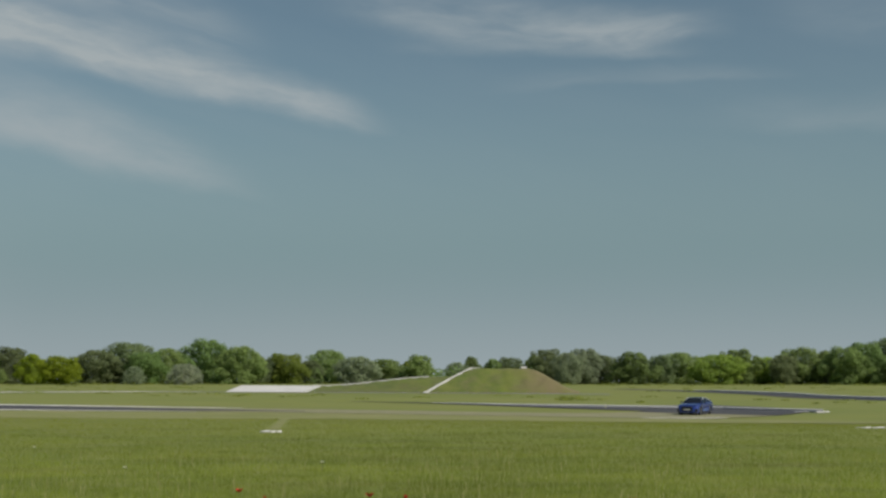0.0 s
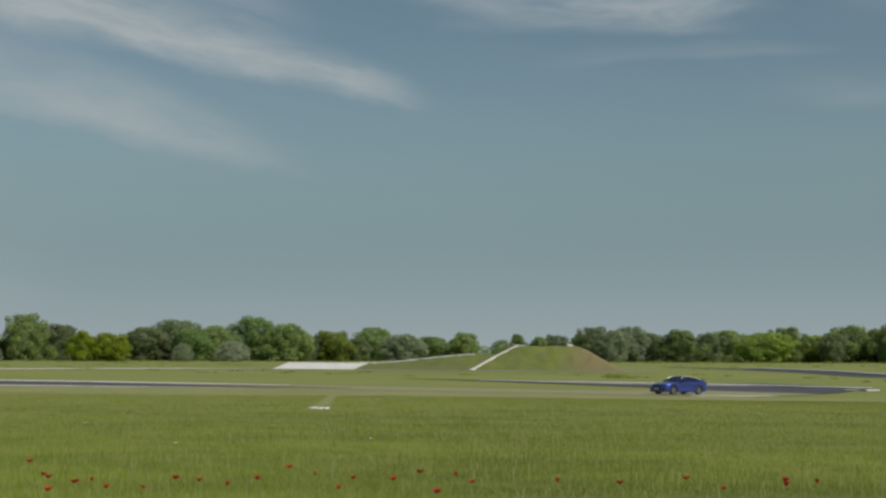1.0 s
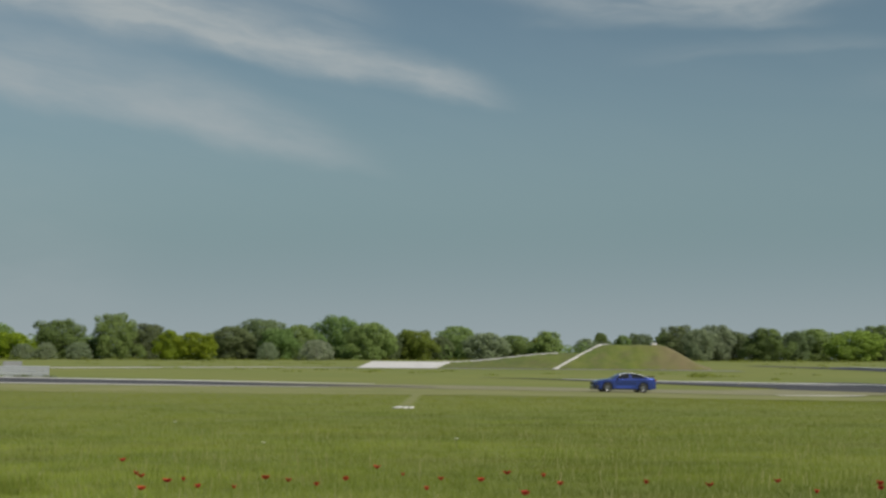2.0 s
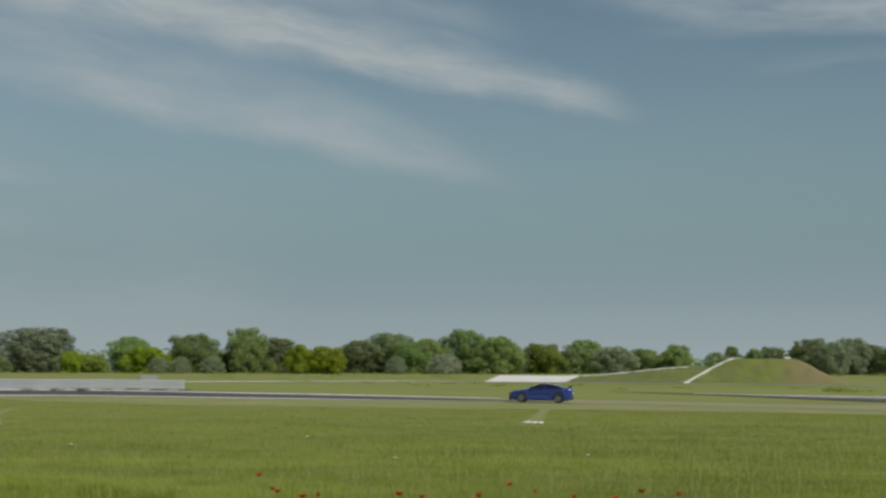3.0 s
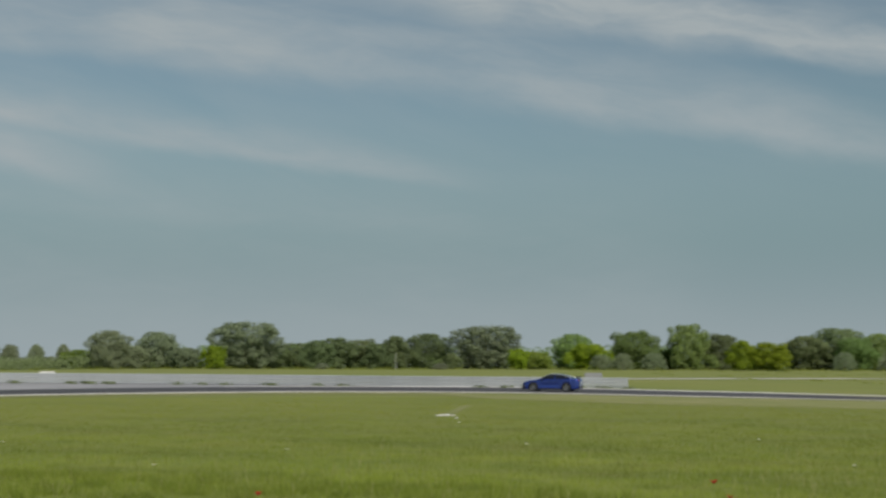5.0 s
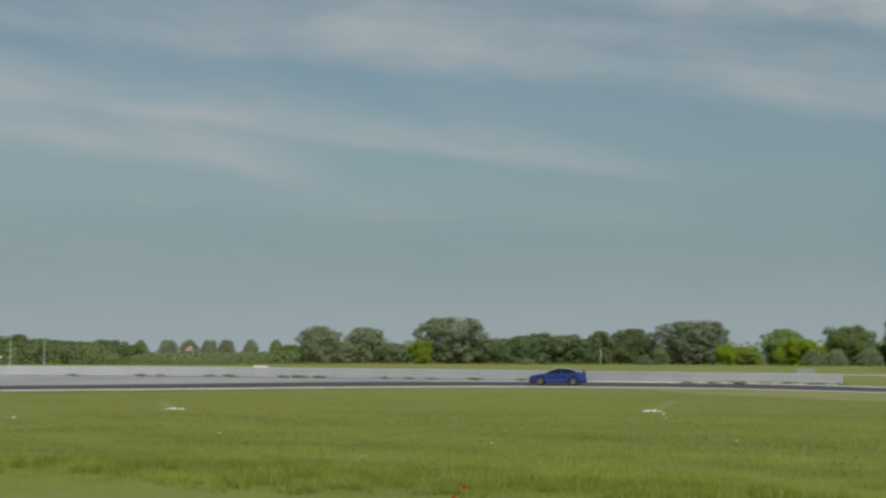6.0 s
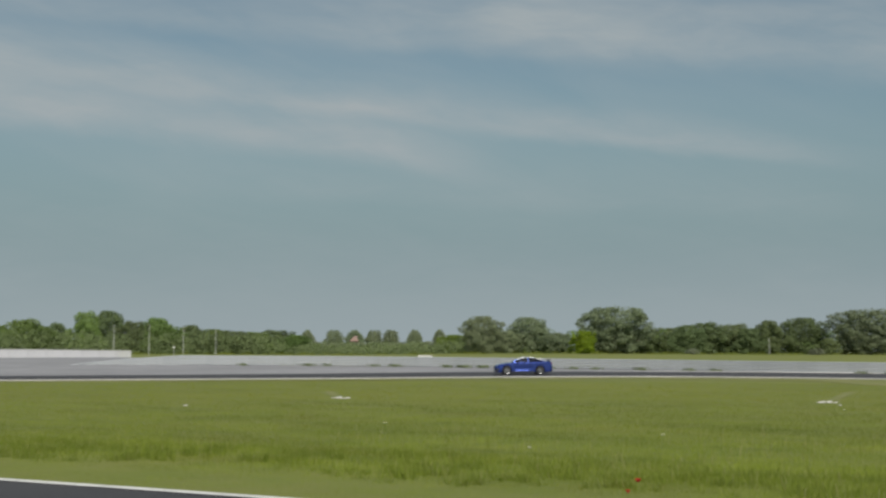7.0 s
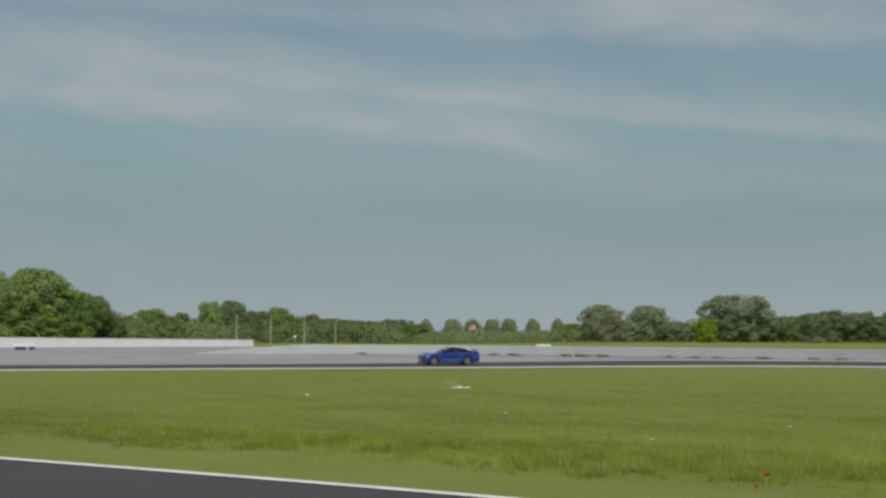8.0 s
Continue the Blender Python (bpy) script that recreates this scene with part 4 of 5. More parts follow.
    part("diffuser", box(0.18, 1.3, 0.2, (-2.2, 0, 0.36), 0.04), BLACK, root, "black rear diffuser")
    part("number_plate", box(0.02, 0.5, 0.11, (2.295, 0, 0.44), 0.004), PLATE, root)
    part("number_plate", box(0.02, 0.5, 0.11, (-2.285, 0, 0.72), 0.004), PLATE, root)
    wing = part("rear_wing", box(0.26, 1.42, 0.03, (-2.08, 0, 1.18), 0.012), BLACK, root, "black rear wing")
    for s in (1, -1):
        part("stay", box(0.12, 0.03, 0.16, (-2.06, s * 0.45, 1.11), 0.008), BLACK, wing)
    part("underbody", box(3.9, 1.15, 0.08, (0, 0, 0.2), 0.02), BLACK, root)

    # wheels
    tyre = lathe([(0.235, -0.105), (0.29, -0.112), (0.325, -0.10), (0.335, -0.07), (0.335, 0.07), (0.325, 0.10), (0.29, 0.112), (0.235, 0.105), (0.235, -0.105)], 36)
    tyre_me = bpy.data.meshes.new("tyre")
    tyre.to_mesh(tyre_me)
    tyre_me.materials.append(RUBBER)
    rim = lathe([(0.238, -0.10), (0.238, 0.10), (0.225, 0.095), (0.215, 0.03), (0.215, -0.08)], 36)
    for k in range(10):
        b = box(0.19, 0.022, 0.034, (0.13, 0.075, 0), 0.006)
        bmesh.ops.rotate(b, verts=b.verts, cent=(0, 0, 0), matrix=Matrix.Rotation(2 * math.pi * (k + 0.2 * (k % 2)) / 10, 3, "Y"))
        tmp = bpy.data.meshes.new("spoke")
        b.to_mesh(tmp)
        b.free()
        rim.from_mesh(tmp)
    rim_me = bpy.data.meshes.new("rim")
    rim.to_mesh(rim_me)
    rim_me.materials.append(ALLOY)
    disc_me = bpy.data.meshes.new("brake_disc")
    lathe([(0.0, 0.02), (0.165, 0.02), (0.165, -0.01), (0.0, -0.01)], 28).to_mesh(disc_me)
    disc_me.materials.append(material("brake_steel", (0.20, 0.20, 0.21), 0.5, 0.8))
    wheels = []
    for x in AXLES:
        for s in (1, -1):
            hub = part("wheel", lathe([(0.0, 0.088), (0.045, 0.086), (0.05, 0.06), (0.05, -0.06)], 16), ALLOY, root)
            turn = pose(0, 0, 0, 0, 0, 0 if s > 0 else 180)
            share("tyre", tyre_me, hub, turn, "black low-profile tyre")
            share("rim", rim_me, hub, turn, "grey multi-spoke alloy rim")
            share("brake_disc", disc_me, hub, turn)
            hub.matrix_basis = pose(x, s * 0.80, WHEEL_R)
            wheels.append((hub, x, s))
    return root, wheels


car, wheels = build_car()


def car_line():
    """The car's place along its smooth line, time by time."""
    ts = np.array([c[0] for c in CAR])
    p = np.array([polar(a, d)[:2] for _, a, d in CAR])
    # cubic through the known places with natural slopes
    slopes = np.gradient(p, ts, axis=0)

    def at(t):
        i = int(min(len(ts) - 2, max(0, np.searchsorted(ts, t) - 1)))
        h = ts[i + 1] - ts[i]
        u = (t - ts[i]) / h
        return ((1 + 2 * u) * (1 - u) ** 2 * p[i] + u * (1 - u) ** 2 * h * slopes[i] + u * u * (3 - 2 * u) * p[i + 1] + u * u * (u - 1) * h * slopes[i + 1])

    return at


CAR_AT = car_line()


def car_pose(t):
    q = CAR_AT(t)
    e = 0.12
    d = CAR_AT(min(8.0, t + e)) - CAR_AT(max(0.0, t - e))
    yaw = math.degrees(math.atan2(d[1], d[0]))
    z = float(ground_z(q[0], q[1])) + 0.05
    # follow the ground's slope along the car
    f = np.array([math.cos(radians(yaw)), math.sin(radians(yaw))]) * 1.3
    za, zb = float(ground_z(q[0] + f[0], q[1] + f[1])), float(ground_z(q[0] - f[0], q[1] - f[1]))
    return pose(q[0], q[1], z, 0, -math.degrees(math.atan2(za - zb, 2.6)), yaw)


# ---------------------------------------------------------------- meadow
def blade_material(name, dark, light, dry, dry_share, patch_colour, uneven=1.0):
    m = bpy.data.materials.new(name)
    m.use_nodes = True
    n = Nodes(m.node_tree)
    co = n.add("ShaderNodeTexCoord").outputs["Object"]
    isle = n.add("ShaderNodeNewGeometry").outputs["Random Per Island"]
    f = n.math("MULTIPLY_ADD", isle, 0.38, n.math("MULTIPLY", n.rng(n.noise(co, 0.22, 5.0, 0.62), 0.36, 0.64, 0.0, 1.0, True), 0.62))
    colour = n.mix(f, dark, light)
    patch = n.rng(n.noise(co, 0.05, 5.0, 0.65), 0.42, 0.62, 0.0, 0.75, True)
    colour = n.mix(patch, colour, patch_colour)
    mp = n.add("ShaderNodeMapping")
    n.link(co, mp.inputs[0])
    mp.inputs["Scale"].default_value, mp.inputs["Rotation"].default_value = (0.075, 0.17, 1.0), (0, 0, radians(-22))
    shade = n.rng(n.noise(mp.outputs[0], 1.0, 6.0, 0.7), 0.42, 0.66, 0.0, 0.7 * uneven, True)
    colour = n.mix(shade, colour, (0.125, 0.165, 0.026))
    # darker knots of ranker grass, a step or two across
    knots = n.rng(n.noise(co, 0.75, 4.0, 0.6), 0.5, 0.68, 0.0, 0.5 * uneven, True)
    colour = n.mix(knots, colour, (0.125, 0.175, 0.026))
    dull = n.rng(n.noise(mp.outputs[0], 2.6, 5.0, 0.7), 0.5, 0.72, 0.0, 0.55 * uneven, True)
    colour = n.mix(dull, colour, (0.225, 0.215, 0.06))
    colour = n.mix(n.rng(n.math("FRACT", n.math("MULTIPLY", isle, 17.3)), 1.0 - dry_share, 1.0 - dry_share + 0.05, 0.0, 0.85), colour, dry)
    b = n.add("ShaderNodeBsdfPrincipled")
    n.link(colour, b.inputs["Base Color"])
    b.inputs["Roughness"].default_value = 0.6
    b.inputs["Specular IOR Level"].default_value = 0.2
    t = n.add("ShaderNodeBsdfTranslucent")
    n.link(colour, t.inputs[0])
    mix = n.add("ShaderNodeMixShader")
    mix.inputs[0].default_value = 0.5
    n.link(b.outputs[0], mix.inputs[1])
    n.link(t.outputs[0], mix.inputs[2])
    n.link(mix.outputs[0], n.add("ShaderNodeOutputMaterial").inputs[0])
    return m


BLADES = blade_material("grass_blades", (0.235, 0.30, 0.040), (0.35, 0.415, 0.06), (0.43, 0.44, 0.19), 0.09, (0.285, 0.345, 0.045), 1.35)
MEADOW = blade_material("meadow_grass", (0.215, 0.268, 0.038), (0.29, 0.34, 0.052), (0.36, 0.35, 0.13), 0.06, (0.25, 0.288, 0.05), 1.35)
MOWN = blade_material("mown_grass", (0.212, 0.25, 0.014), (0.268, 0.298, 0.017), (0.34, 0.31, 0.12), 0.06, (0.255, 0.268, 0.028), 0.8)
# places of the pale slabs in the meadow: azimuth, distance, width, turn
SLABS = [(7.24, 53.8, 0.66, 4), (29.6, 60.1, 0.75, 25), (49.6, 61.0, 0.72, 45), (55.9, 52.8, 0.28, 50), (-17.7, 64.0, 1.3, -15), (29.1, 57.0, 0.18, 10)]

# worn trails from three of the slabs to the track
TRAILS = [(6.6, 78), (28.6, 74), (50.0, 70)]


def near_edge(x, y):
    """Distance beyond the near road's edge, roughly."""
    xs, ys = [p.x for p in NEAR], [p.y for p in NEAR]
    return (y - np.interp(x, xs, ys)) * 0.95


def swell(x, y, seed, wave):
    """Uneven ups and downs over the land with no direction of their own, about -1 to 1."""
    rng = np.random.default_rng(seed)
    v = 0.0
    for i in range(9):
        a, k, ph = rng.uniform(0, 6.283), 6.283 / (wave * rng.uniform(0.5, 1.8)), rng.uniform(0, 6.283)
        v = v + np.sin((x * np.cos(a) + y * np.sin(a)) * k + ph)
    return v / 3.0


def build_grass(name, stretches, mat, label, seed):
    rng = np.random.default_rng(seed)
    X, Y, H, W = [], [], [], []
    for r0, r1, density, width in stretches:
        q0, q1 = r0 * 0.88, r1 * 1.12
        k = int(0.5 * radians(94) * (q1 ** 2 - q0 ** 2) * density)
        a = np.radians(rng.uniform(-22, 72, k))
        r = np.sqrt(rng.uniform(q0 ** 2, q1 ** 2, k))
        share_in = np.clip((r / r0 - 0.88) / 0.24, 0, 1) if r0 > 12 else np.ones(k)
        keep = rng.random(k) < share_in * np.clip((1.12 - r / r1) / 0.24, 0, 1)
        a, r = a[keep], r[keep]
        k = len(r)
        high = np.interp(r, [12, 30, 58, 93], [0.135, 0.088, 0.058, 0.046])
        x, y = -np.sin(a) * r, np.cos(a) * r
        e = near_edge(x, y)
        clump = 0.6 * swell(x, y, 31, 1.3) + 0.5 * swell(x, y, 32, 4.5)
        h = high * np.clip(0.97 + 0.17 * clump, 0.6, 1.4) * rng.uniform(0.55, 1.15, k)
        h *= np.where(e < 5.0, np.clip(0.4 + 0.6 * (e - 2.2) / 2.8, 0.4, 1), 1.0)
        stalk = rng.random(k) < 0.05
        h = np.where(stalk & (e > 4), h * 2.0, h)
        h *= 1 + 0.9 * np.clip(1 - np.abs(e - 7.0) / 3.5, 0, 1) * (np.degrees(a) > 26) * (0.6 + 0.6 * np.sin(x * 1.9) * np.sin(y * 2.3 + x))
        ok = (e > 0.12) & (r < np.interp(np.degrees(a), [12, 28], [77, 91]))
        for sa, sd, sw, _ in SLABS:
            s = polar(sa, sd)
            d = Vector((s.x, s.y)).normalized()
            along = x * d.x + y * d.y - sd
            side = np.abs(-x * d.y + y * d.x)
            ok &= ~((side < sw * 0.75) & (along < 1.2) & (along > -1.3) & (h > 0.05))
        for (sa, sd, sw, _), end in zip(SLABS[:3], TRAILS):
            p, q = polar(sa, sd), polar(*end)
            along = ((x - p.x) * (q.x - p.x) + (y - p.y) * (q.y - p.y)) / (q - p).xy.length_squared
            off = np.hypot(x - p.x - along * (q.x - p.x), y - p.y - along * (q.y - p.y))
            h = np.where((along > 0) & (along < 1) & (off < 0.35), h * 0.35, h)
        X.append(x[ok]), Y.append(y[ok]), H.append(h[ok]), W.append(np.full(ok.sum(), width))
    x, y, h, w = (np.concatenate(v) for v in (X, Y, H, W))
    k = len(x)
    z = ground_z(x, y)
    a = rng.uniform(0, 6.283, k)
    lean = rng.uniform(0.15, 0.9, k) * h
    b = rng.uniform(0, 6.283, k)
    w = w * rng.uniform(0.7, 1.4, k)
    ca, sa = np.cos(a) * w, np.sin(a) * w
    v = np.empty((k, 3, 3))
    v[:, 0] = np.stack([x - ca, y - sa, z - 0.02], 1)
    v[:, 1] = np.stack([x + ca, y + sa, z - 0.02], 1)
    v[:, 2] = np.stack([x + np.cos(b) * lean, y + np.sin(b) * lean, z + h], 1)
    me = bpy.data.meshes.new(name)
    me.vertices.add(3 * k)
    me.vertices.foreach_set("co", v.ravel())
    me.loops.add(3 * k)
    me.loops.foreach_set("vertex_index", np.arange(3 * k))
    me.polygons.add(k)
    me.polygons.foreach_set("loop_start", np.arange(k) * 3)
    me.update(calc_edges=True)
    me.validate()
    me.materials.append(mat)
    tagged(new(name, me), label, "grass", kind="stuff")


build_grass("grass", ((12, 18, 1300, 0.0026), (18, 25, 900, 0.0032), (25, 34, 560, 0.0042)), BLADES, "tall fresh green meadow grass with dry stalks", 9)
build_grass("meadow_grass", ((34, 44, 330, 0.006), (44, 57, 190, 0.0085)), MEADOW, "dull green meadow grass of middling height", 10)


def build_stalks():
    """Pale seed stalks that stand above the near grass."""
    rng = np.random.default_rng(21)
    k = 9000
    a, r = np.radians(rng.uniform(-22, 60, k)), 13.5 + 24 * rng.random(k) ** 1.3
    x, y = -np.sin(a) * r, np.cos(a) * r
    keep = (near_edge(x, y) > 3.0) & (np.sin(x * 0.7 + 1.3 * np.sin(y * 0.8)) + np.sin(y * 0.9 + x * 0.3) > rng.uniform(-1.6, 1.6, k))
    x, y = x[keep], y[keep]
    k = len(x)
    z, h, b, w = ground_z(x, y), rng.uniform(0.14, 0.32, k), rng.uniform(0, 6.283, k), rng.uniform(0.002, 0.0045, k)
    v = np.empty((k, 4, 3))
    lx, ly = np.cos(b) * h * 0.15, np.sin(b) * h * 0.15
    v[:, 0], v[:, 1] = np.stack([x - w, y, z], 1), np.stack([x + w, y, z], 1)
    v[:, 2], v[:, 3] = np.stack([x + lx + w * 1.6, y + ly, z + h], 1), np.stack([x + lx - w * 1.6, y + ly, z + h], 1)
    me = mesh_from("seed_stalks", v.reshape(-1, 3), [tuple(range(4 * i, 4 * i + 4)) for i in range(k)], [STALKS])
    tagged(new("seed_stalks", me), "pale seed stalks above the meadow grass", "grass", kind="stuff")


STALKS = blade_material("seed_stalks", (0.22, 0.27, 0.045), (0.34, 0.37, 0.08), (0.46, 0.44, 0.20), 0.25, (0.29, 0.33, 0.06))
build_stalks()
build_grass("short_grass", ((57, 72, 120, 0.010), (72, 93, 64, 0.015)), MOWN, "short yellow-green grass near the track", 8)


RANK = blade_material("rank_grass", (0.17, 0.222, 0.033), (0.285, 0.345, 0.055), (0.42, 0.40, 0.14), 0.1, (0.21, 0.265, 0.038), 0.6)


def build_rank_grass():
    """Rougher, darker clumps: a broken belt behind the near road's edge, and scattered knots further out."""
    rng = np.random.default_rng(44)
    k = 5200
    a = np.radians(rng.uniform(22, 66, k))
    r = rng.uniform(16, 34, k)
    x, y = -np.sin(a) * r, np.cos(a) * r
    e = near_edge(x, y)
    ok = (np.abs(e - 5.8 - 0.9 * swell(x, y, 51, 9.0)) < 1.9) & (swell(x, y, 52, 2.2) > rng.uniform(-0.8, 1.7, k))
    k2 = 420
    a2 = np.radians(rng.uniform(-20, 66, k2))
    r2 = rng.uniform(28, 60, k2)
    x2, y2 = -np.sin(a2) * r2, np.cos(a2) * r2
    ok2 = (near_edge(x2, y2) > 10) & (swell(x2, y2, 53, 7.0) > 0.2)
    cx, cy = np.concatenate([x[ok], x2[ok2]]), np.concatenate([y[ok], y2[ok2]])
    size = np.concatenate([rng.uniform(0.12, 0.3, ok.sum()), rng.uniform(0.2, 0.55, ok2.sum())])
    high = np.concatenate([rng.uniform(0.16, 0.3, ok.sum()), rng.uniform(0.07, 0.13, ok2.sum())])
    per = 46
    n = len(cx) * per
    d, t = np.abs(rng.normal(0, 0.6, n)), rng.uniform(0, 6.283, n)
    sz, h = np.repeat(size, per), np.repeat(high, per) * rng.uniform(0.5, 1.1, n) * np.exp(-0.4 * d)
    px, py = np.repeat(cx, per) + np.cos(t) * d * sz, np.repeat(cy, per) + np.sin(t) * d * sz
    z = ground_z(px, py)
    w, b = rng.uniform(0.004, 0.009, n), rng.uniform(0, 6.283, n)
    v = np.empty((n, 3, 3))
    v[:, 0] = np.stack([px - np.cos(b) * w, py - np.sin(b) * w, z - 0.01], 1)
    v[:, 1] = np.stack([px + np.cos(b) * w, py + np.sin(b) * w, z - 0.01], 1)
    v[:, 2] = np.stack([px + np.cos(t) * h * 0.5, py + np.sin(t) * h * 0.5, z + h], 1)
    me = mesh_from("rank_grass", v.reshape(-1, 3), [(3 * i, 3 * i + 1, 3 * i + 2) for i in range(n)], [RANK])
    tagged(new("rank_grass", me), "rough dark green clumps of rank grass", "grass", kind="stuff")


build_rank_grass()


# ---------------------------------------------------------------- poppies and small things in the meadow
RED = material("poppy_petal", (0.38, 0.032, 0.006), 0.8, vary=[((0.28, 0.014, 0.006), 30.0, 0.5, ONE)], spread=0.15)
STEM = material("poppy_stem", (0.10, 0.15, 0.04), 0.7)


def build_poppies():
    root = new("poppy")
    part("stem", tube([(0, 0, -0.05), (0.01, 0, 0.2), (0.0, 0.015, 0.4), (0.02, 0.0, 0.5)], [0.004, 0.0035, 0.003, 0.0025], 5), STEM, root)
    petal = bmesh.new()
    grid = [[petal.verts.new((0.052 * u * (0.35 + 0.65 * v), 0.012 + 0.05 * v, 0.035 * v * v + 0.012 * u * u)) for u in (-1, -0.5, 0, 0.5, 1)] for v in (0, 0.4, 0.75, 1.0)]
    for a, b in zip(grid, grid[1:]):
        for i in range(4):
            petal.faces.new((a[i], a[i + 1], b[i + 1], b[i]))
    first = part("petal", petal, RED, root, smooth=80, at=pose(0.02, 0, 0.5, 0, 0, 0))
    for k in (1, 2, 3):
        share("petal", first.data, root, pose(0.02, 0, 0.5 + 0.003 * (k % 2), 8 * (k % 2), 0, 90 * k))
    bm = bmesh.new()
    bmesh.ops.create_icosphere(bm, subdivisions=1, radius=0.012)
    part("seed_head", bm, BLACK, root, at=pose(0.02, 0, 0.512))
    tagged(root, "red field poppy standing in the meadow grass", "poppy", "poppies")
    places = [(18.9, 20.4), (18.2, 17.7), (18.1, 16.0), (17.2, 17.1), (15.8, 16.3), (13.2, 17.5), (12.3, 16.8), (9.7, 16.9), (8.5, 18.6), (5.8, 17.0), (4.1, 17.0), (3.0, 17.7),
              (2.4, 15.2), (0.8, 16.6), (-5.3, 16.5), (-7.9, 17.1), (-11.8, 17.2), (-12.0, 16.8), (18.5, 18.0), (37.8, 18.3)]
    faded = [(16.6, 17.4), (14.6, 16.2), (11.2, 16.4), (7.4, 17.8), (6.6, 16.0), (1.6, 17.5), (-2.6, 16.7), (-9.4, 16.2), (-13.2, 17.0), (38.4, 17.0)]
    rnd = random.Random(2)
    for i, (a, d) in enumerate(places + faded):
        p = polar(a, d)
        s = rnd.uniform(0.55, 0.85) if i < len(places) else rnd.uniform(0.35, 0.5)
        m = pose(p.x, p.y, p.z, rnd.uniform(-5, 5), rnd.uniform(-5, 5), rnd.uniform(0, 360)) @ Matrix.Diagonal((s, s, rnd.uniform(0.94, 1.02), 1))
        if i == 0:
            root.matrix_basis = m
        else:
            c = copy_thing(root, m)
            c.matrix_basis = m


build_poppies()


BOX_GREY = material("weathered_grey", (0.2, 0.205, 0.215), 0.7, vary=[((0.14, 0.145, 0.155), 1.2, 0.6, ONE), ((0.26, 0.265, 0.27), 4.0, 0.4, ONE)])


def build_slabs():
    for (sa, sd, sw, _), end in zip(SLABS[:3], TRAILS):
        ribbon("trail", spline([polar(sa, sd).xy, polar(*end).xy], 2.0), -0.2, 0.2, 0.03, VERGE, "narrow worn trail through the grass", "trail", 1)
    rnd = random.Random(6)
    for a, d, w, turn in SLABS:
        p = polar(a, d)
        # broken pieces of uneven outline, lying flat
        bm = bmesh.new()
        for k in range(3 if w > 0.5 else 1):
            n = 9
            cx, cy, size = (k - 1) * w * 0.36 if w > 0.5 else 0.0, rnd.uniform(-0.2, 0.2), w * rnd.uniform(0.2, 0.36)
            ring = [(cx + size * math.cos(6.283 * i / n) * rnd.uniform(0.7, 1.15), cy + 1.1 * size * math.sin(6.283 * i / n) * rnd.uniform(0.7, 1.15)) for i in range(n)]
            top = rnd.uniform(0.03, 0.08)
            loft([[Vector((x, y, z)) for x, y in ring] for z in (-0.15, top - 0.02)] + [[Vector((cx + (x - cx) * 0.93, cy + (y - cy) * 0.93, top + 0.1 * (x - cx))) for x, y in ring]], bm=bm)
        s = part("concrete_slab", bm, CONCRETE, None, at=pose(p.x, p.y, p.z, random.uniform(-2, 2), random.uniform(-3, 3), turn))
        tagged(s, "pale weathered concrete slab lying in the grass", "slab", "slabs in the meadow")
    # grey box behind the end of the guardrail
    p = polar(23.2, 134)
    b = part("utility_box", box(1.7, 1.0, 0.95, (0, 0, 0.45), 0.04), BOX_GREY, None, at=pose(p.x, p.y, p.z, 0, 0, 20))
    tagged(b, "low grey concrete utility box behind the guardrail", "utility box")
    p = polar(45.9, 134)
    b = part("concrete_block", box(1.5, 0.6, 1.2, (0, 0, 0.37), 0.06), CONCRETE, None, at=pose(p.x, p.y, p.z, 0, 0, 46))
    tagged(b, "pale concrete block standing behind the guardrail", "block")
    # white blocks before the wall
    for a, d, w in ((67.45, 150, 1.4), (67.0, 150.5, 0.7)):
        p = polar(a, d, 0.04)
        b = part("barrier_block", box(w, 0.5, 0.36, (0, 0, 0.46), 0.06), WHITEWALL, None, at=pose(p.x, p.y, p.z, 0, 0, 66))
        # black box added below the block to draw the dark shadow gap
        part("foot", box(w * 0.8, 0.4, 0.3, (0.05, 0, 0.14), 0.02), BLACK, b)
        tagged(b, "white concrete barrier block on the run-off", "barrier", "barrier blocks")


build_slabs()


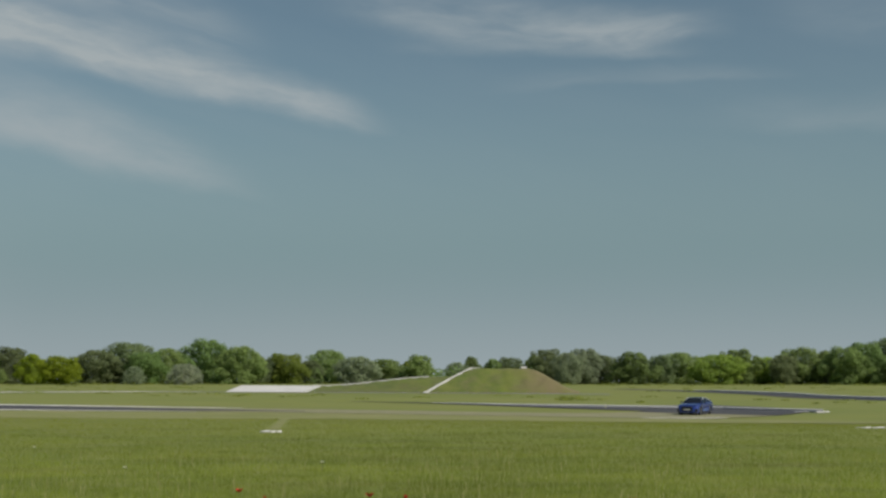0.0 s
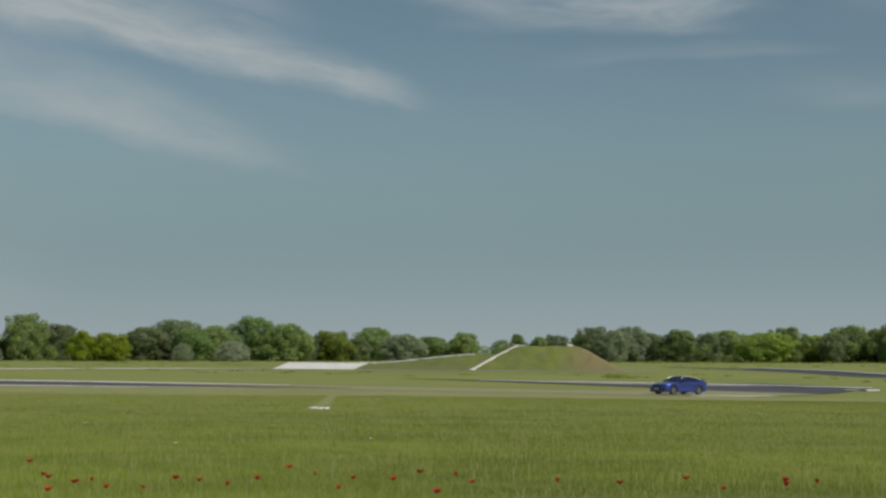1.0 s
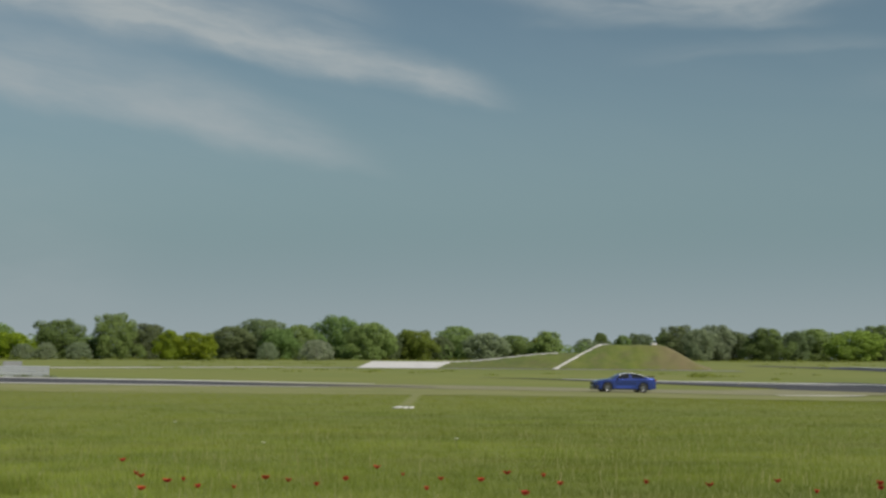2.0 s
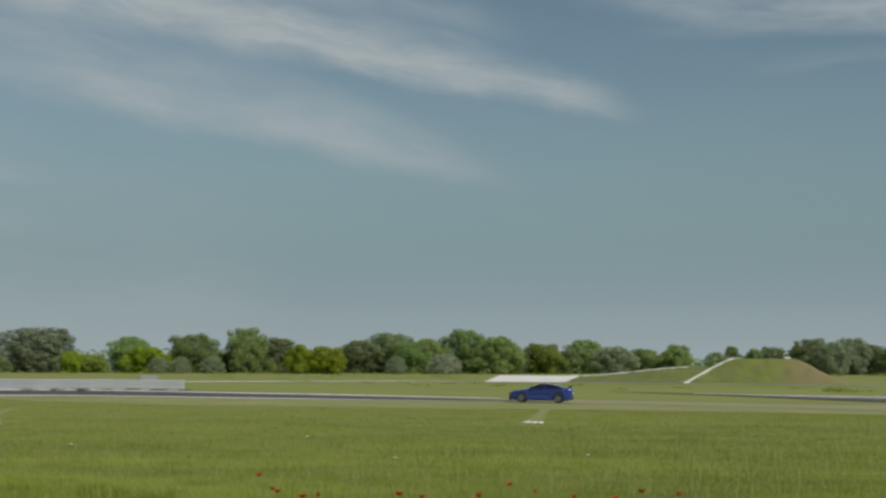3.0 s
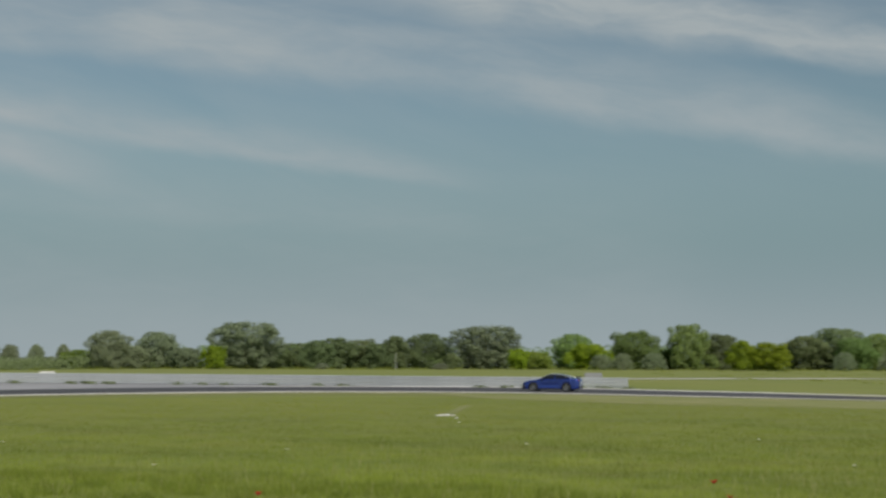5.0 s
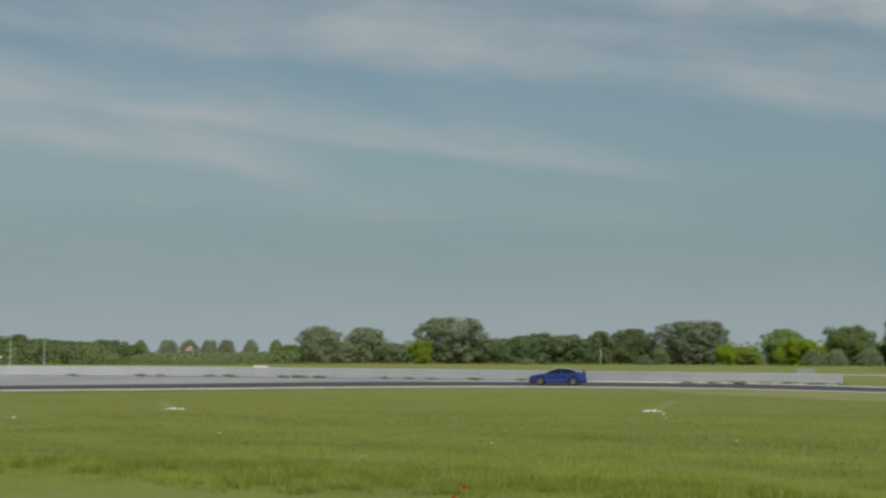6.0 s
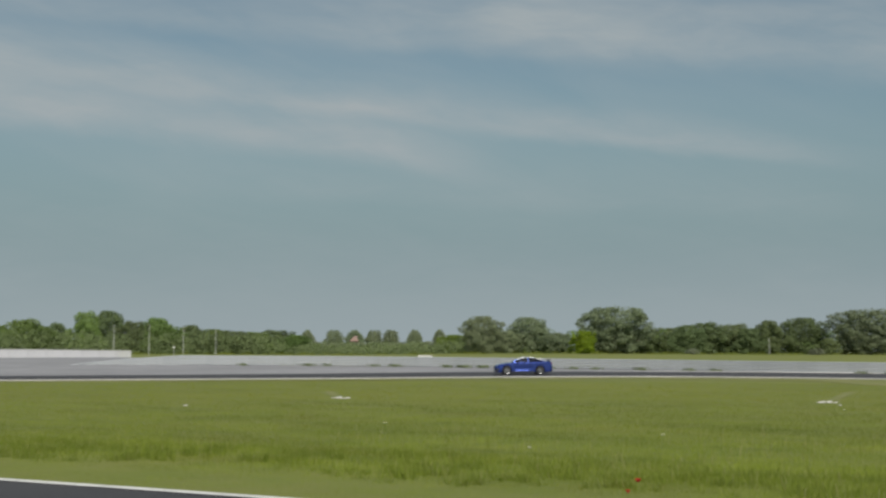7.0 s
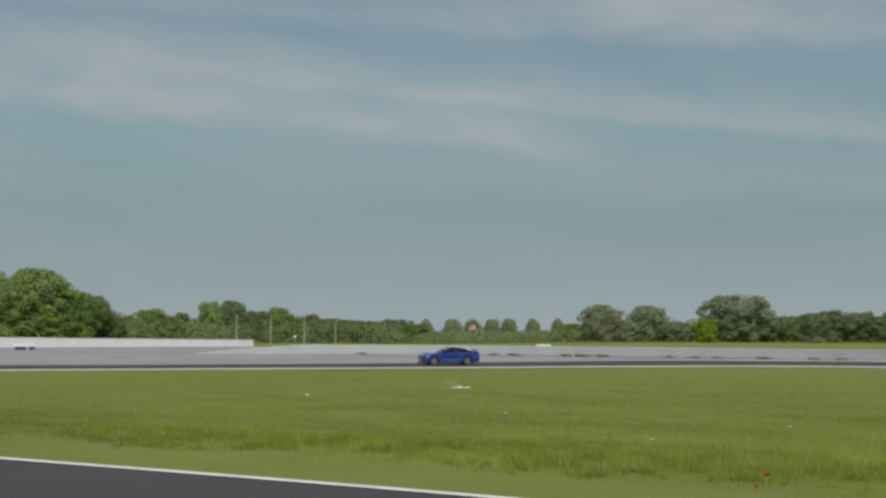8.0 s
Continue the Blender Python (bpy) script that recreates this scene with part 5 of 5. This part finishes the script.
def build_poles():
    grey = material("pole_metal", (0.42, 0.43, 0.41), 0.6, 0.1, vary=[((0.32, 0.33, 0.32), 1.0, 0.6, ONE)])
    root = new("lamp_post")
    part("pole", tube([(0, 0, -0.2), (0, 0, 2.5), (0, 0, 6.3)], [0.085, 0.07, 0.05], 10), grey, root)
    part("cap", box(0.3, 0.16, 0.09, (0.08, 0, 6.33), 0.02), grey, root)
    tagged(root, "slim grey metal post before the wood", "post", "row of posts")
    for i, (a, d, h) in enumerate(((57.37, 300, 1.0), (58.79, 296, 1.0), (55.97, 305, 0.97), (54.64, 310, 0.9), (31.5, 340, 0.65))):
        p = polar(a, d)
        m = pose(p.x, p.y, p.z, 0, 0, a) @ Matrix.Diagonal((1, 1, h, 1))
        if i == 0:
            root.matrix_basis = m
        else:
            copy_thing(root, m).matrix_basis = m
    # a small white sign beside the posts
    p = polar(56.35, 298)
    sign = new("sign")
    sign.matrix_basis = pose(p.x, p.y, p.z, 0, 0, 56)
    tagged(sign, "small white sign on a thin post beside the run-off", "sign")
    part("pole", tube([(0, 0, -0.1), (0, 0, 1.6)], [0.05, 0.05], 6), grey, sign)
    part("plate", box(0.6, 0.04, 0.3, (0, -0.06, 1.72), 0.01), PAINT, sign)
    # a red-brick house far behind the wood
    brick = material("far_brick", (0.30, 0.235, 0.215), 0.9, vary=[((0.26, 0.17, 0.15), 1.5, 0.6, ONE)])
    tile = material("far_tiles", (0.30, 0.21, 0.185), 0.9, vary=[((0.24, 0.15, 0.13), 2.0, 0.6, ONE)])
    house = new("house")
    p = polar(48.83, 500)
    house.matrix_basis = pose(p.x, p.y, p.z, 0, 0, 48)
    tagged(house, "red-brick house far behind the wood", "house")
    part("wall", box(3.2, 4, 4.6, (0, 0, 2.3)), brick, house)
    bm = loft([[Vector((-1.8, y, 4.55)), Vector((0, y, 6.5)), Vector((1.8, y, 4.55))] for y in (-2.7, 2.7)])
    part("roof", bm, tile, house)
    part("chimney", box(0.6, 0.6, 1.2, (0.7, 0.8, 5.9)), brick, house)
    # a short marker post by the hairpin
    p = polar(-6.85, 128)
    post = part("marker_post", tube([(0, 0, -0.1), (0, 0, 0.4), (0, 0, 0.5)], [0.05, 0.05, 0.02], 8), material("marker_yellow", (0.42, 0.40, 0.28), 0.7), None, at=pose(p.x, p.y, p.z))
    tagged(post, "short yellowish marker post in the infield grass", "post")
    # a few white daisies
    white, yellow = material("daisy_white", (0.75, 0.75, 0.70), 0.7), material("daisy_yellow", (0.6, 0.42, 0.05), 0.7)
    root = new("daisy")
    part("stem", tube([(0, 0, -0.05), (0.01, 0, 0.2), (0, 0, 0.34)], [0.004, 0.003, 0.003], 5), STEM, root)
    part("petals", lathe([(0.012, 0.006), (0.03, 0.004), (0.045, -0.006), (0.03, -0.004), (0.012, -0.003)], 12), white, root, at=pose(0, 0, 0.345, 70, 0, 0))
    bm = bmesh.new()
    bmesh.ops.create_icosphere(bm, subdivisions=1, radius=0.012)
    part("flower_centre", bm, yellow, root, at=pose(0, 0, 0.35))
    tagged(root, "white daisy in the meadow grass", "daisy", "daisies")
    for i, (a, d) in enumerate(((13.2, 27.1), (29.1, 45.6), (47.8, 35.1), (5.1, 28.3), (26.4, 33.0), (16.8, 36.0), (36.5, 31.0), (42.0, 26.5))):
        p = polar(a, d)
        m = pose(p.x, p.y, p.z, 3, 2, a)
        if i == 0:
            root.matrix_basis = m
        else:
            copy_thing(root, m)
    # weeds at the foot of the guardrail
    rng = np.random.default_rng(3)
    P, N = [], []
    for t in (0.02, 0.03, 0.035, 0.05, 0.055, 0.06, 0.09, 0.1, 0.105, 0.14, 0.15, 0.30, 0.31, 0.36, 0.37, 0.42, 0.43, 0.46, 0.535, 0.54, 0.545, 0.55, 0.555, 0.56, 0.565, 0.575, 0.58, 0.62, 0.63, 0.66, 0.71, 0.72, 0.73, 0.80):
        q = RAIL[int(t * (len(RAIL) - 1))]
        c = np.array([q.x * 0.992, q.y * 0.992, float(ground_z(q.x, q.y))])
        k = 90
        v = rng.normal(size=(k, 3))
        P.append(c + v * np.array([0.4, 0.2, 0.07]) + [0, 0, 0.1])
        N.append(v)
    P, N = np.concatenate(P), np.concatenate(N)
    tagged(new("weeds", quads_mesh("weeds", P, N, rng.uniform(0.04, 0.1, len(P)), LEAVES["d"][0])), "tufts of weeds at the foot of the guardrail", "weeds", kind="stuff")


build_poles()


# ---------------------------------------------------------------- what moves
def motions():
    walk(car, [(i / 10, car_pose(i / 10)) for i in range(81)])
    # the wheels roll forward, a little under a quarter turn from key to key
    for hub, x, s in wheels:
        walk(hub, [(i / 30, pose(x, s * 0.80, WHEEL_R) @ pose(0, 0, 0, 0, (i * 83.0) % 360.0, 0)) for i in range(241)])


motions()
